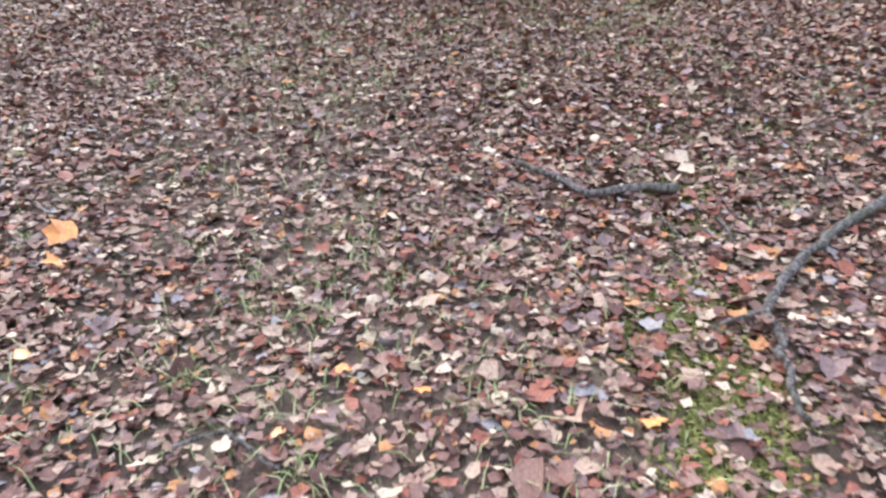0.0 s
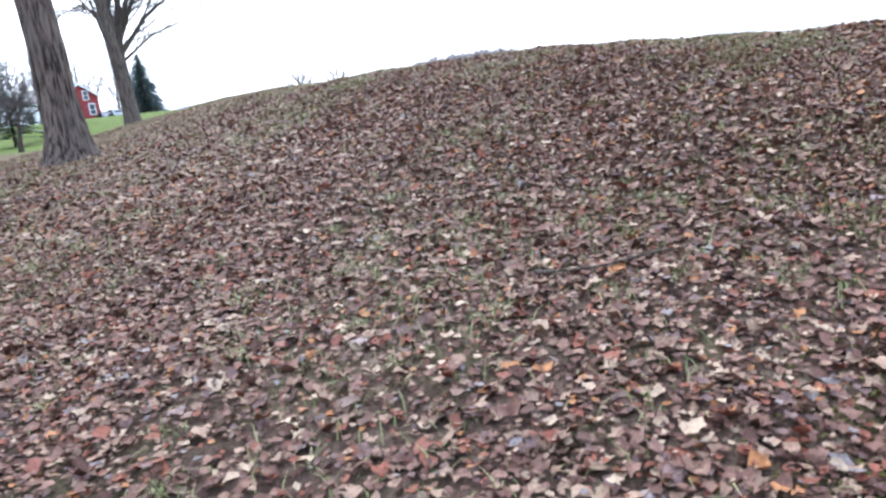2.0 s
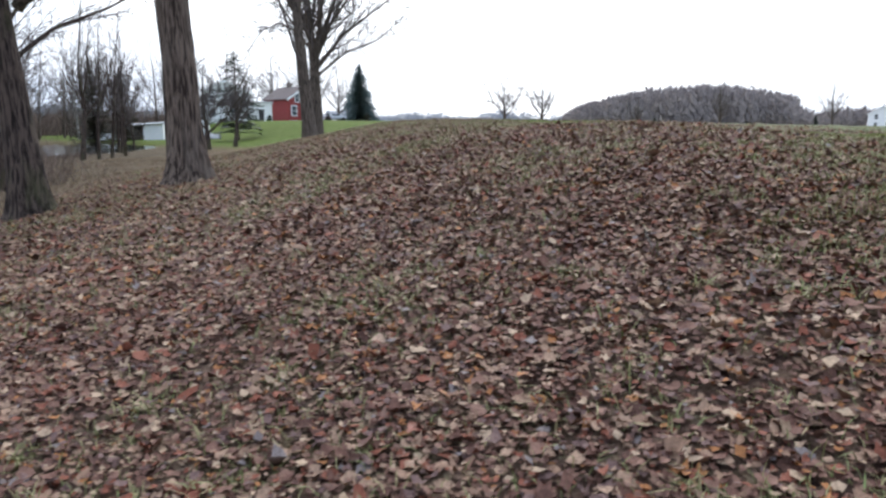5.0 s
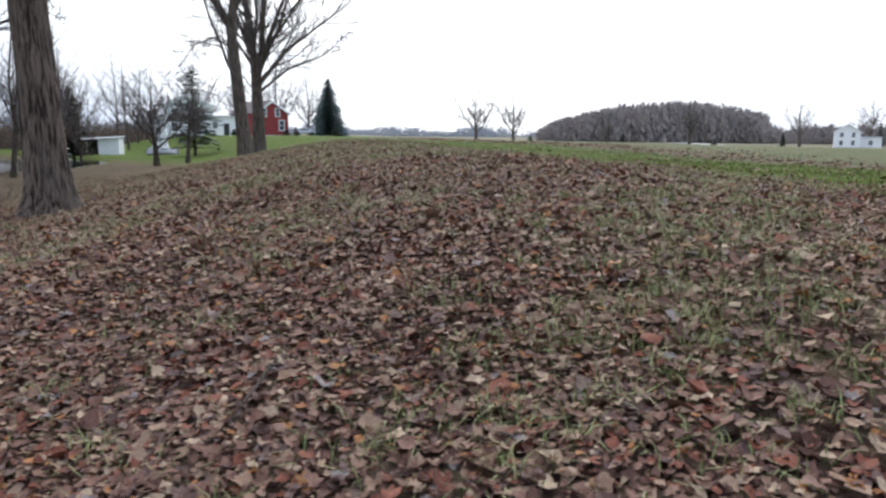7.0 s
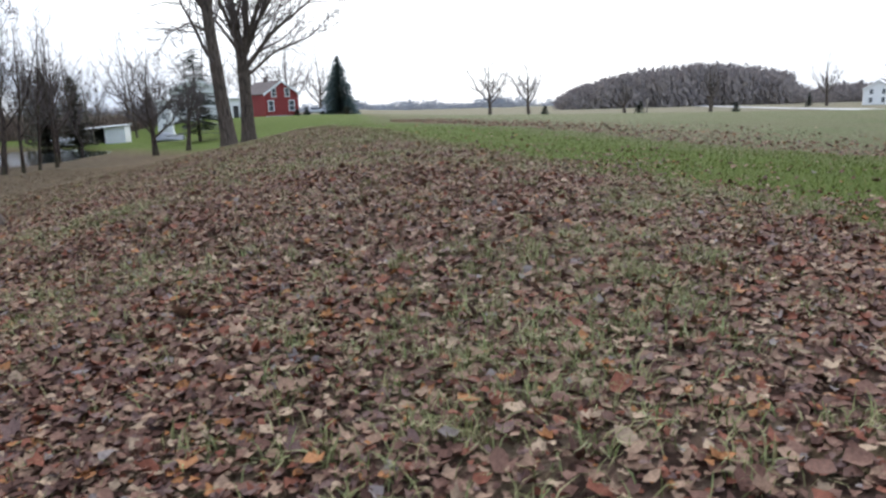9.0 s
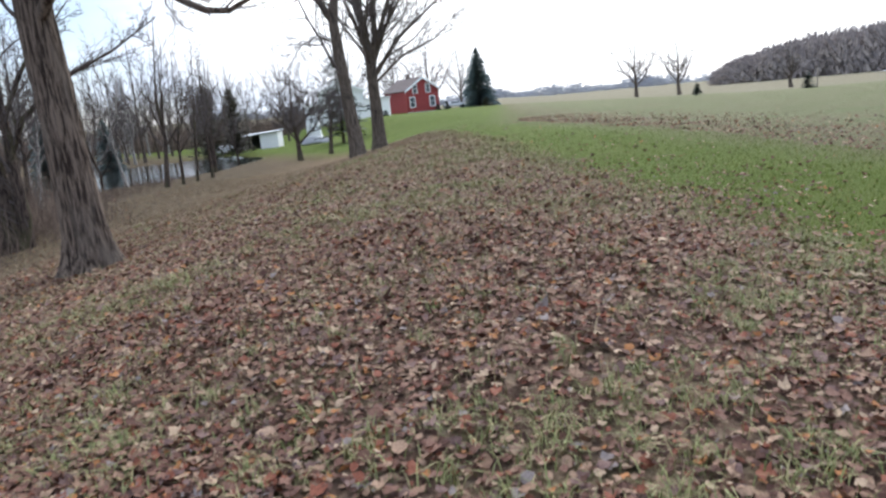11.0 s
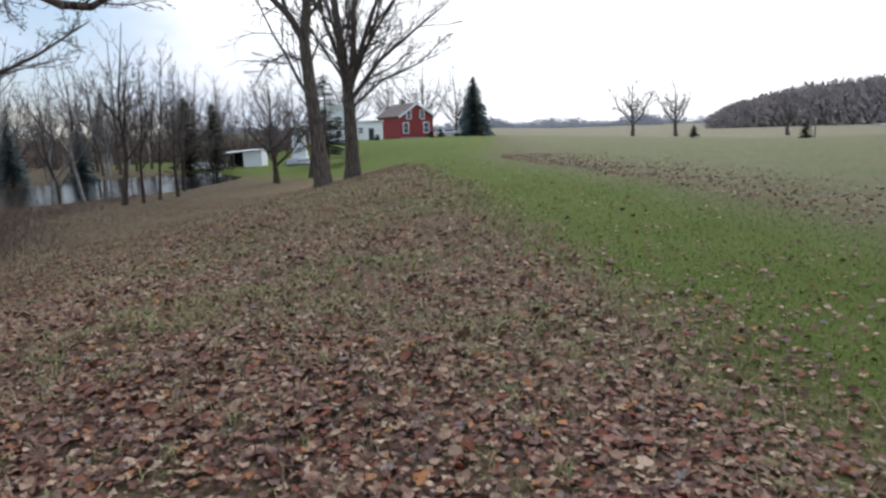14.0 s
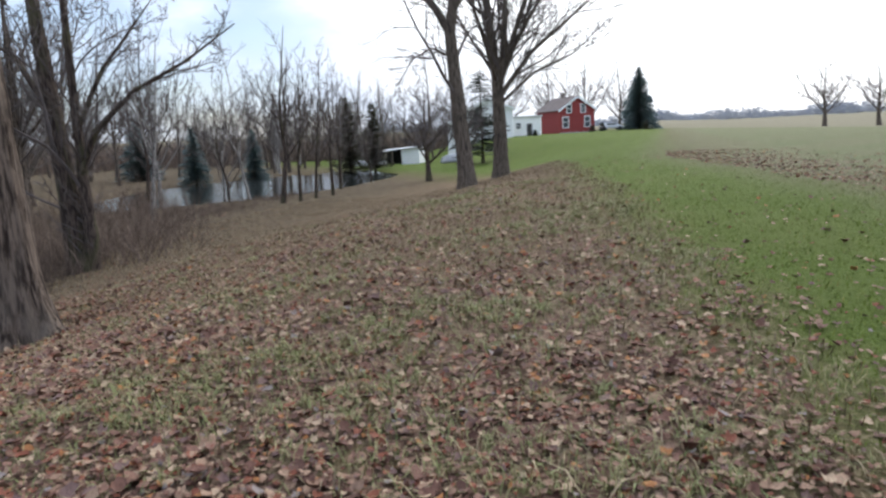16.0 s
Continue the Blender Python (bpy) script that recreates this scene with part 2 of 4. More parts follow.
    drift = both(drift_in, mk("ShaderNodeMath", operation="SUBTRACT", I0=1.0, I1=drift_out))
    drift = both(drift, mk("ShaderNodeMapRange", Value=pick, From_Min=0.35, From_Max=0.5, To_Max=0.5))
    color = mixed(drift, color, mixed(pick_far, (0.10, 0.06, 0.042, 1), (0.21, 0.135, 0.095, 1)))
    # tan hayfield far out
    hay = line(0.12, 1.0, 142.0, 7.0, 4.0)
    color = mixed(hay, color, mixed(wide, (0.19, 0.17, 0.115, 1), (0.26, 0.23, 0.15, 1)))
    # brown valley floor under the wood
    valley = line(-1.0, -0.14, 8.5, 4.0, 6.0)
    floor_tone = mixed(mk("ShaderNodeMapRange", Value=mid, From_Min=0.4, From_Max=0.6), (0.075, 0.056, 0.04, 1), (0.15, 0.118, 0.072, 1))
    valley = both(valley, mk("ShaderNodeMath", operation="SUBTRACT", I0=1.0, I1=yard))
    color = mixed(mk("ShaderNodeMath", operation="MULTIPLY", I0=valley, I1=0.85), color, floor_tone)
    color = mixed(0.5, color, grit, "MULTIPLY")
    high = mk("ShaderNodeMath", operation="MULTIPLY_ADD", I0=cell_edge, I1=0.5, I2=fine)
    return finish(m, mk, color, 0.92, high, 0.04, spec=0.08)


m_ground = ground_material()
m_water, wtree, wmk = material("pond_water")
ripple = wmk("ShaderNodeTexNoise", Vector=wmk("ShaderNodeTexCoord", 3), Scale=3.0, Detail=4.0)
finish(m_water, wmk, (0.02, 0.024, 0.024, 1), 0.05, ripple, 0.05, spec=0.8, amount=0.22)


# ---- shape helpers ----
def link_mesh(name, verts, faces, mat, parent=None, label="", smooth=False):
    me = bpy.data.meshes.new(name)
    me.from_pydata(verts, [], faces)
    me.materials.append(mat)
    if smooth:
        me.polygons.foreach_set("use_smooth", [True] * len(me.polygons))
    ob = new(name, me)
    if parent is not None:
        ob.parent = parent
    if label:
        ob["label"] = label
    return ob


def part(name, bm, mat, parent=None, label="", smooth=False):
    me = bpy.data.meshes.new(name)
    bm.normal_update()
    bm.to_mesh(me)
    bm.free()
    me.materials.append(mat)
    if smooth:
        me.polygons.foreach_set("use_smooth", [True] * len(me.polygons))
    ob = new(name, me)
    if parent is not None:
        ob.parent = parent
    if label:
        ob["label"] = label
    return ob


def thing(name, at, label, category, turn=0.0, group="", kind="", size=1.0):
    ob = new(name)
    ob.matrix_basis = pose(*at, 0, 0, turn) @ Matrix.Scale(size, 4)
    return tagged(ob, label, category, group, kind)


def box(bm, lo, hi, bevel=0.0):
    m = Matrix.Translation([(a + b) / 2 for a, b in zip(lo, hi)]) @ Matrix.Diagonal([*(b - a for a, b in zip(lo, hi)), 1])
    made = bmesh.ops.create_cube(bm, size=1, matrix=m)
    if bevel:
        edges = list({e for v in made["verts"] for e in v.link_edges})
        bmesh.ops.bevel(bm, geom=edges, offset=bevel, segments=2, affect="EDGES", profile=0.6)
    return bm


def boxes(name, spans, mat, parent, label="", bevel=0.0):
    bm = bmesh.new()
    for lo, hi in spans:
        box(bm, lo, hi, bevel)
    return part(name, bm, mat, parent, label)


class Shape:
    """Vertices and faces that grow tube by tube."""

    def __init__(self):
        self.v, self.f = [], []

    def tube(self, pts, rad, sides=6, cap=False):
        base = len(self.v)
        pts = [Vector(p) for p in pts]
        for i, p in enumerate(pts):
            d = (pts[min(i + 1, len(pts) - 1)] - pts[max(i - 1, 0)]).normalized()
            a = d.cross(Vector((0.13, 0.97, 0.21)) if abs(d.y) < 0.9 else Vector((1, 0, 0))).normalized()
            b = d.cross(a)
            for k in range(sides):
                w = 2 * math.pi * k / sides
                self.v.append(p + (a * math.cos(w) + b * math.sin(w)) * rad[i])
        for i in range(len(pts) - 1):
            for k in range(sides):
                n = (k + 1) % sides
                self.f.append((base + i * sides + k, base + i * sides + n, base + (i + 1) * sides + n, base + (i + 1) * sides + k))
        if cap:
            self.f.append(tuple(base + (len(pts) - 1) * sides + k for k in range(sides)))

    def link(self, name, mat, parent=None, label="", smooth=True):
        return link_mesh(name, self.v, self.f, mat, parent, label, smooth)


def soft(u):
    return np.logaddexp(0.0, u)


def step(u):
    u = np.clip(u, 0.0, 1.0)
    return u * u * (3 - 2 * u)


def lie(x, y):
    """Height of the ground: a leaf-strewn ridge, a bank that falls to a pond, and a flat field."""
    crest = -2.58 + 1.706 * soft((4.59 - y) / 2) + 0.15 * soft((y - 18) / 6) - 30 * step((y - 60) / 60)
    fall = 0.171 + 0.082 * np.exp(-((y - 9.65) / 9) ** 2) + 0.06 * step((y - 20) / 12)
    s = 0.8 * soft((crest - x) / 0.8)
    z = -0.29 + 0.42 * (1 - step((y - 8) / 12)) * (1 - step((x - 0.5) / 4.0)) - 0.29 * np.exp(-((y - 1.4) / 3.0) ** 2 - ((x - 1.3) / 2.8) ** 2) - 0.7 * step((y - 40) / 90) - 0.015 * np.clip(x - 2, 0, 200) - 0.165 * np.clip(x - 45, 0, 200)
    z = z - fall * s - 0.02 * s * s / (1 + s / 0.583)
    z = z - (0.36 + 0.13 * step((y - 1) / 5) * (1 - step((y - 9) / 6))) * (1 - step((y - 12.5) / 7.5)) * (1 - step((-x - 7) / 3) * step((y - 5) / 6)) * (1 - 0.5 * step((x - 1.5) / 3))
    z = z + step((y - 40) / 90) * (0.45 - 0.03 * np.clip(x + 5, 0, 50))
    low = -4.1 + 1.3 * step((y - 8) / 22) + 0.02 * np.clip(-x - 60, 0, 400)
    z = low + 0.4 * soft((z - low) / 0.4)
    e = ((x + 33) / 9) ** 2 + ((y - 57) / 15) ** 2
    return z - 1.3 * step((1.45 - e) / 0.5) + 0.025 * np.sin(x * 1.7 + 0.6 * y) * np.cos(y * 1.3 - 0.4 * x) + 0.012 * np.sin(x * 4.1 - y * 3.3)


def gz(x, y):
    return float(lie(np.float64(x), np.float64(y)))


# ---- ground and pond ----
def axis(lo, hi, stepw, reach, growth=1.09):
    near = np.arange(lo, hi + 1e-6, stepw)
    out, d, s = [], 0.0, stepw
    while d < reach:
        s *= growth
        d += s
        out.append(d)
    out = np.array(out)
    return np.concatenate([(lo - out)[::-1], near, hi + out])


gx, gy = axis(-13, 9, 0.2, 1500), axis(-7, 26, 0.2, 1500)
GX, GY = np.meshgrid(gx, gy)
GZ = lie(GX, GY)
nx, ny = len(gx), len(gy)
gverts = np.stack([GX.ravel(), GY.ravel(), GZ.ravel()], 1)
idx = np.arange(nx * ny).reshape(ny, nx)
gfaces = np.stack([idx[:-1, :-1].ravel(), idx[:-1, 1:].ravel(), idx[1:, 1:].ravel(), idx[1:, :-1].ravel()], 1)
ground = link_mesh("ground", gverts.tolist(), gfaces.tolist(), m_ground, smooth=True)
tagged(ground, "leaf-covered grassy ridge falling to a pond, with lawn and field", "ground", kind="structure")

ring = [(-33 + 10.6 * math.cos(a) * (1 + 0.07 * math.sin(3 * a)), 57 + 17.5 * math.sin(a) * (1 + 0.05 * math.cos(4 * a)), -2.95) for a in np.linspace(0, 2 * math.pi, 64, endpoint=False)]
bm = bmesh.new()
bm.faces.new([bm.verts.new(p) for p in ring])
tagged(part("water", bm, m_water), "still grey pond water mirroring the pale sky", "pond", kind="structure")


# ---- trees ----
def wander(rng, p, d, length, segs, bend=0.18, lift=0.0):
    pts = [Vector(p)]
    d = Vector(d).normalized()
    for _ in range(segs):
        d = (d + Vector((rng.gauss(0, bend), rng.gauss(0, bend), rng.gauss(0, bend) + lift))).normalized()
        pts.append(pts[-1] + d * (length / segs))
    return pts


def along(pts, u):
    f = u * (len(pts) - 1)
    i = min(int(f), len(pts) - 2)
    return pts[i].lerp(pts[i + 1], f - i), (pts[i + 1] - pts[i]).normalized()


def sprout(shape, rng, pts, r, levels, start=0.25, count=7, ratio=0.5, spread=1.0, droop=0.05, thin=0.007):
    """Side shoots along a limb, longer low down, finer and finer."""
    if levels == 0:
        return
    length = sum((b - a).length for a, b in zip(pts, pts[1:]))
    for k in range(count):
        u = start + (1 - start) * (k + rng.random()) / count
        p, d = along(pts, min(u, 0.99))
        side = Vector((rng.gauss(0, 1), rng.gauss(0, 1), rng.gauss(0, 0.6)))
        side = (side - d * side.dot(d)).normalized()
        way = (d * rng.uniform(0.6, 1.1) + side * spread * rng.uniform(0.4, 0.95) + Vector((0, 0, 0.12))).normalized()
        ln = length * ratio * rng.uniform(0.6, 1.2) * (1.15 - 0.6 * u)
        rr = max(thin, min(0.45 * r * (1.08 - 0.7 * u), 0.015 * ln))
        segs = 5 if levels > 2 else (4 if levels > 1 else 3)
        path = wander(rng, p, way, ln, segs, 0.15, droop)
        shape.tube(path, [rr * (1 - 0.8 * i / segs) for i in range(segs + 1)], 4 if levels > 1 else 3)
        sprout(shape, rng, path, rr, levels - 1, 0.15, max(4, int(count * 0.68)), ratio * 1.05, spread, droop * 0.8, thin)


def trunk_shape(pts, rad, sides=20, flare=0.0, ridge=0.0, rings=40, seed=0):
    """A trunk with flared root toes and furrowed bark ridges."""
    s = Shape()
    pts = [Vector(p) for p in pts]
    n = len(pts)
    fine, fr = [], []
    for i in range(rings + 1):
        u = i / rings
        f = u * (n - 1)
        k = min(int(f), n - 2)
        a, b, t = pts[k], pts[k + 1], f - k
        fine.append(a.lerp(b, t))
        fr.append(rad[k] * (1 - t) + rad[k + 1] * t)
    s.tube(fine, fr, sides, True)
    for i in range(rings + 1):
        h = fine[i].z - fine[0].z
        for k in range(sides):
            w = 2 * math.pi * k / sides
            v = s.v[i * sides + k]
            out = v - fine[i]
            toe = flare * math.exp(-max(h, 0) / 0.45) * (0.65 + 0.55 * max(0, math.sin(w * 2.5 + seed)) + 0.3 * math.sin(5 * w + seed * 2))
            rough = ridge * (noise.noise(Vector((math.cos(w) * 5, math.sin(w) * 5, h * 0.9 + seed))) + 0.6 * noise.noise(Vector((math.cos(w) * 11, math.sin(w) * 11, h * 2.3 + seed))))
            s.v[i * sides + k] = fine[i] + out * (1 + rough) + out.normalized() * toe
    return s


def bare_tree(name, at, label, stems, seed, mat, levels=3, count=8, ratio=0.42, flare=0.2, ridge=0.06, sides=16, start=0.35, spread=1.0, group="", size=1.0, turn=0.0, twig=None, sink=0.25, droop=0.05, rings=30, thin=0.007, low=0.5, fuzz=16):
    """stems: for each one its points and its radius at foot and tip; the first is the trunk."""
    rng = random.Random(seed)
    tree = thing(name, at, label, "tree", turn, group, size=size)
    twigs = Shape()
    for i, (pts, r0, r1) in enumerate(stems):
        pts = [Vector(p) for p in pts]
        rad = [r0 + (r1 - r0) * k / (len(pts) - 1) for k in range(len(pts))]
        if i == 0:
            rooted = [pts[0] - Vector((0, 0, sink)), *pts]
            trunk_shape(rooted, [r0 * 1.08, *rad], sides, flare, ridge, rings, seed).link("trunk", mat, tree)
            if levels:
                sprout(twigs, rng, pts, r0 * 0.7, levels, low, count, ratio, spread, droop, thin)
                sprout(twigs, rng, pts, r0 * 0.4, 2, low, fuzz, 0.10, spread * 1.3, droop, thin)
        else:
            fine, fr = [], []
            for k in range(len(pts) * 3 - 2):
                p, _ = along(pts, k / (len(pts) * 3 - 3))
                fine.append(p + Vector((rng.gauss(0, r1 * 0.5), rng.gauss(0, r1 * 0.5), 0)) * (1 if k else 0))
                fr.append(r0 + (r1 - r0) * k / (len(pts) * 3 - 3))
            limb = Shape()
            limb.tube(fine, fr, 8, True)
            limb.link("limb", mat, tree)
            if levels:
                sprout(twigs, rng, fine, r0, levels, start * 0.6, count, ratio, spread, droop, thin)
                sprout(twigs, rng, fine, r0 * 0.7, 2, start * 0.6, fuzz, 0.16, spread * 1.3, droop, thin)
    if twigs.v:
        twigs.link("crown", twig or m_twig, tree)
    return tree


def forked(rng, height, r, forks=4, clear=0.3, lean=0.12, open_=0.35):
    """Stems of an ordinary bare tree."""
    top = Vector((rng.gauss(0, lean), rng.gauss(0, lean), 1)) * height
    trunk = [Vector((0, 0, 0)), top * clear + Vector((rng.gauss(0, 0.1), rng.gauss(0, 0.1), 0)), top * (clear + 0.25) + Vector((rng.gauss(0, 0.25), rng.gauss(0, 0.25), 0)), top]
    out = [(trunk, r, r * 0.12)]
    for k in range(forks):
        u = clear + 0.45 * k / forks
        a = k * 2.4 + rng.random()
        foot, _ = along(trunk, min(0.95, u * 1.0))
        reach = height * (1 - u) * rng.uniform(0.55, 0.9)
        tip = foot + Vector((math.cos(a) * reach * open_, math.sin(a) * reach * open_, reach))
        out.append(([foot, foot.lerp(tip, 0.35) + Vector((math.cos(a), math.sin(a), 0)) * reach * 0.10, tip], r * 0.5 * (1.1 - u), r * 0.07))
    return out


def conifer(name, at, label, height, width, seed, mat, whorls=24, layers=12, bare=0.04, droop=0.25, point=1.0, gaps=0.0, group=""):
    rng = random.Random(seed)
    tree = thing(name, at, label, "tree", 0, group)
    trunk_shape([(0, 0, -0.3), (0, 0, height * 0.5), (0, 0, height)], [height * 0.018, height * 0.011, 0.02], 8, 0.05, 0.03, 8, seed).link("trunk", m_bark_dark, tree)
    s = Shape()
    for i in range(whorls):
        u = bare + (1 - bare) * (i + rng.uniform(-0.3, 0.3)) / whorls
        if rng.random() < gaps:
            continue
        reach0 = width / 2 * (1 - u) ** point * 1.05 + 0.05
        for k in range(layers):
            a = rng.uniform(0, 6.283)
            reach = reach0 * rng.uniform(0.42, 1.2)
            d = Vector((math.cos(a), math.sin(a), 0))
            q = Vector((-d.y, d.x, 0))
            foot = Vector((0, 0, min(height, u * height + rng.gauss(0, 0.6) * height / whorls)))
            for j in range(5):
                t0, t1 = j / 5, min(1.0, (j + 1.7) / 5)
                w = reach * 0.28 * (1.2 - t0) + 0.06
                za, zb = -droop * reach * t0 * t0, -droop * reach * t1 * t1 + 0.1 * reach * t1
                for sgn in (-1, 1):
                    base = len(s.v)
                    tip = foot + d * reach * t1 + q * sgn * w + Vector((0, 0, zb - rng.uniform(0, 0.12) * reach))
                    s.v += [foot + d * reach * t0 + Vector((0, 0, za)), foot + d * reach * (t0 + 0.16) + Vector((0, 0, za + 0.05)), tip]
                    s.f.append((base, base + 1, base + 2))
    s.link("foliage", mat, tree, smooth=False)
    return tree


# big furrowed maple beside the path
A = (-7.9, 12.85)
bare_tree("maple_tree", (*A, gz(*A)), "massive old maple with furrowed grey-brown bark on the leafy bank", [
    ([(0, 0, 0), (-0.02, 0, 1.2), (-0.10, 0.05, 4), (-0.22, 0.05, 8), (-0.3, 0.1, 13)], 0.42, 0.23),
    ([(0.1, -0.1, 4.8), (0.6, -0.3, 5.35), (1.4, -0.5, 5.3), (2.6, -0.55, 4.95), (3.4, -0.6, 4.5), (3.8, -0.6, 4.45), (4.5, -0.7, 4.7)], 0.12, 0.03),
    ([(0.0, -0.1, 6.2), (0.9, -0.6, 6.9), (2.2, -1.0, 6.6), (3.8, -1.4, 6.3), (5.2, -1.6, 5.6)], 0.12, 0.03),
    ([(-0.2, 0, 8.0), (-1.4, 0.5, 9.6), (-3.0, 1.0, 11)], 0.16, 0.04),
    ([(-0.2, 0, 9.0), (0.9, 0.6, 11), (1.8, 1.2, 13.5)], 0.16, 0.04),
], 11, m_bark_big, levels=4, count=9, ratio=0.36, flare=0.38, ridge=0.12, sides=48, start=0.25, twig=m_twig, droop=0.0, rings=110)

B = (-8.48, 5.0)
bare_tree("leaning_tree", (*B, gz(*B)), "dark rough-barked tree with low crooked limbs on the bank", [
    ([(0, 0, 0), (-0.04, 0, 0.9), (0.02, 0, 2.2), (0.08, 0, 4.5), (0.2, 0, 9)], 0.23, 0.12),
    ([(0.05, -0.1, 2.9), (0.45, -0.3, 3.3), (0.55, -0.2, 4.3), (0.5, -0.1, 5.2), (0.9, 0.2, 6.4)], 0.10, 0.03),
    ([(-0.1, -0.1, 1.2), (-1.0, -0.2, 1.45), (-1.9, -0.2, 1.3), (-2.6, -0.2, 1.9)], 0.11, 0.03),
    ([(0.0, 0, 3.2), (-1.2, 0.2, 4.6), (-2.2, 0.4, 5.0)], 0.10, 0.03),
], 5, m_bark_dark, levels=4, count=7, ratio=0.42, flare=0.11, ridge=0.10, sides=32, start=0.15, rings=70)

D = (-9.8, 9.6)
bare_tree("slope_tree", (*D, gz(*D)), "dark-barked tree with an upswept side limb lower on the bank", [
    ([(0, 0, 0), (-0.10, 0, 1.5), (-0.25, 0, 4), (-0.45, 0, 10)], 0.31, 0.13),
    ([(0.1, 0, 3.5), (0.6, -0.1, 3.9), (0.95, -0.1, 4.6), (1.1, -0.1, 5.6), (1.5, 0, 7)], 0.11, 0.03),
    ([(-0.3, 0, 4.0), (-1.4, 0, 4.8), (-2.4, 0.2, 6)], 0.11, 0.03),
], 6, m_bark_dark, levels=4, count=7, ratio=0.45, flare=0.22, ridge=0.07, sides=28, start=0.15, rings=60)

# the pair of tall trees on the ridge
TL, TR = (-6.47, 32.0), (-6.47, 38.0)
bare_tree("ridge_tree", (*TL, gz(*TL)), "tall bare tree with a leaning trunk and long side limb", [
    ([(0, 0, 0), (-0.1, 0, 1.5), (-0.3, 0, 4), (-0.45, 0, 6.2), (-0.15, 0, 8), (-0.3, 0, 10.5), (-0.4, 0, 16)], 0.37, 0.08),
    ([(-0.45, 0, 6.2), (-1.1, 0, 7.3), (-2.2, 0.1, 8.4), (-3.3, 0.2, 9.1), (-4.6, 0.3, 9.4)], 0.19, 0.03),
    ([(-0.2, 0, 7.8), (-0.9, 0.2, 10), (-1.2, 0.3, 14)], 0.15, 0.03),
    ([(-0.2, 0, 8.4), (0.5, 0.2, 10.5), (1.1, 0.3, 15)], 0.14, 0.03),
    ([(-0.35, 0, 5.2), (-1.3, 0.2, 5.7), (-2.2, 0.2, 5.3), (-2.9, 0.2, 4.3)], 0.06, 0.012),
    ([(-0.4, 0, 6.8), (0.6, 0.3, 8.2), (1.5, 0.3, 9.2)], 0.09, 0.02),
    ([(-1.1, 0, 7.3), (-1.6, 0.3, 9.0), (-2.2, 0.3, 11.0)], 0.10, 0.02),
], 21, m_bark_grey, levels=4, count=10, ratio=0.42, flare=0.24, ridge=0.05, sides=20, start=0.1, droop=-0.02, thin=0.010, low=0.3, fuzz=22)
bare_tree("ridge_tree", (*TR, gz(*TR)), "tall bare tree splitting into several upright stems", [
    ([(0, 0, 0), (0, 0, 2), (-0.05, 0, 4.6), (-0.3, 0, 7), (-0.7, 0, 11), (-0.9, 0, 17)], 0.40, 0.08),
    ([(0, 0, 4.3), (0.35, 0, 6), (0.5, 0.1, 9), (0.7, 0.1, 16)], 0.24, 0.06),
    ([(0, 0, 4.6), (0.9, 0.2, 7), (1.9, 0.2, 9.5), (3.0, 0.3, 13)], 0.17, 0.03),
    ([(0.1, 0, 4.0), (1.6, 0.2, 5.9), (3.3, 0.3, 7.2), (5.2, 0.3, 8.6)], 0.13, 0.02),
    ([(-0.1, 0, 5.2), (-1.1, 0.2, 8), (-1.7, 0.2, 13)], 0.15, 0.03),
    ([(0.2, 0, 4.8), (1.4, 0.3, 7.5), (2.4, 0.3, 11)], 0.12, 0.02),
    ([(0.3, 0, 5.5), (2.2, -0.3, 8.2), (4.2, -0.4, 10.5)], 0.10, 0.02),
    ([(0.1, 0, 3.6), (1.8, -0.3, 4.9), (3.6, -0.3, 5.6), (4.8, -0.3, 6.6)], 0.08, 0.015),
    ([(-0.2, 0, 5.0), (-1.6, 0.3, 7.2), (-2.6, 0.3, 9)], 0.09, 0.02),
], 22, m_bark_grey, levels=4, count=10, ratio=0.44, flare=0.28, ridge=0.05, sides=20, start=0.1, thin=0.010, low=0.28, fuzz=22)

# double trunk lower on the bank, and its arching limbs
C = (-17.3, 22.6)
bare_tree("bank_tree", (*C, gz(*C)), "grey double-trunked tree with arching limbs above the brush", [
    ([(0, 0, 0), (-0.1, 0, 3), (-0.3, 0, 7), (-0.5, 0, 12)], 0.40, 0.14),
    ([(0.45, 0.1, -0.2), (0.6, 0.1, 2.0), (0.55, 0.1, 5), (0.9, 0.1, 11)], 0.26, 0.08),
    ([(0.55, 0, 3.2), (1.2, 0.2, 4.6), (2.6, 0.6, 5.8), (4.4, 1.0, 6.6), (6.0, 1.4, 7.6)], 0.12, 0.02),
    ([(0.5, 0, 4.4), (1.6, 0.5, 6.6), (3.2, 1.0, 8.4)], 0.10, 0.02),
    ([(-0.2, 0, 5), (-1.6, 0.2, 7), (-3.2, 0.2, 8.2)], 0.13, 0.02),
], 31, m_bark_dark, levels=4, count=9, ratio=0.42, flare=0.22, ridge=0.05, sides=20, start=0.1, droop=0.03, thin=0.011, low=0.25, fuzz=22)

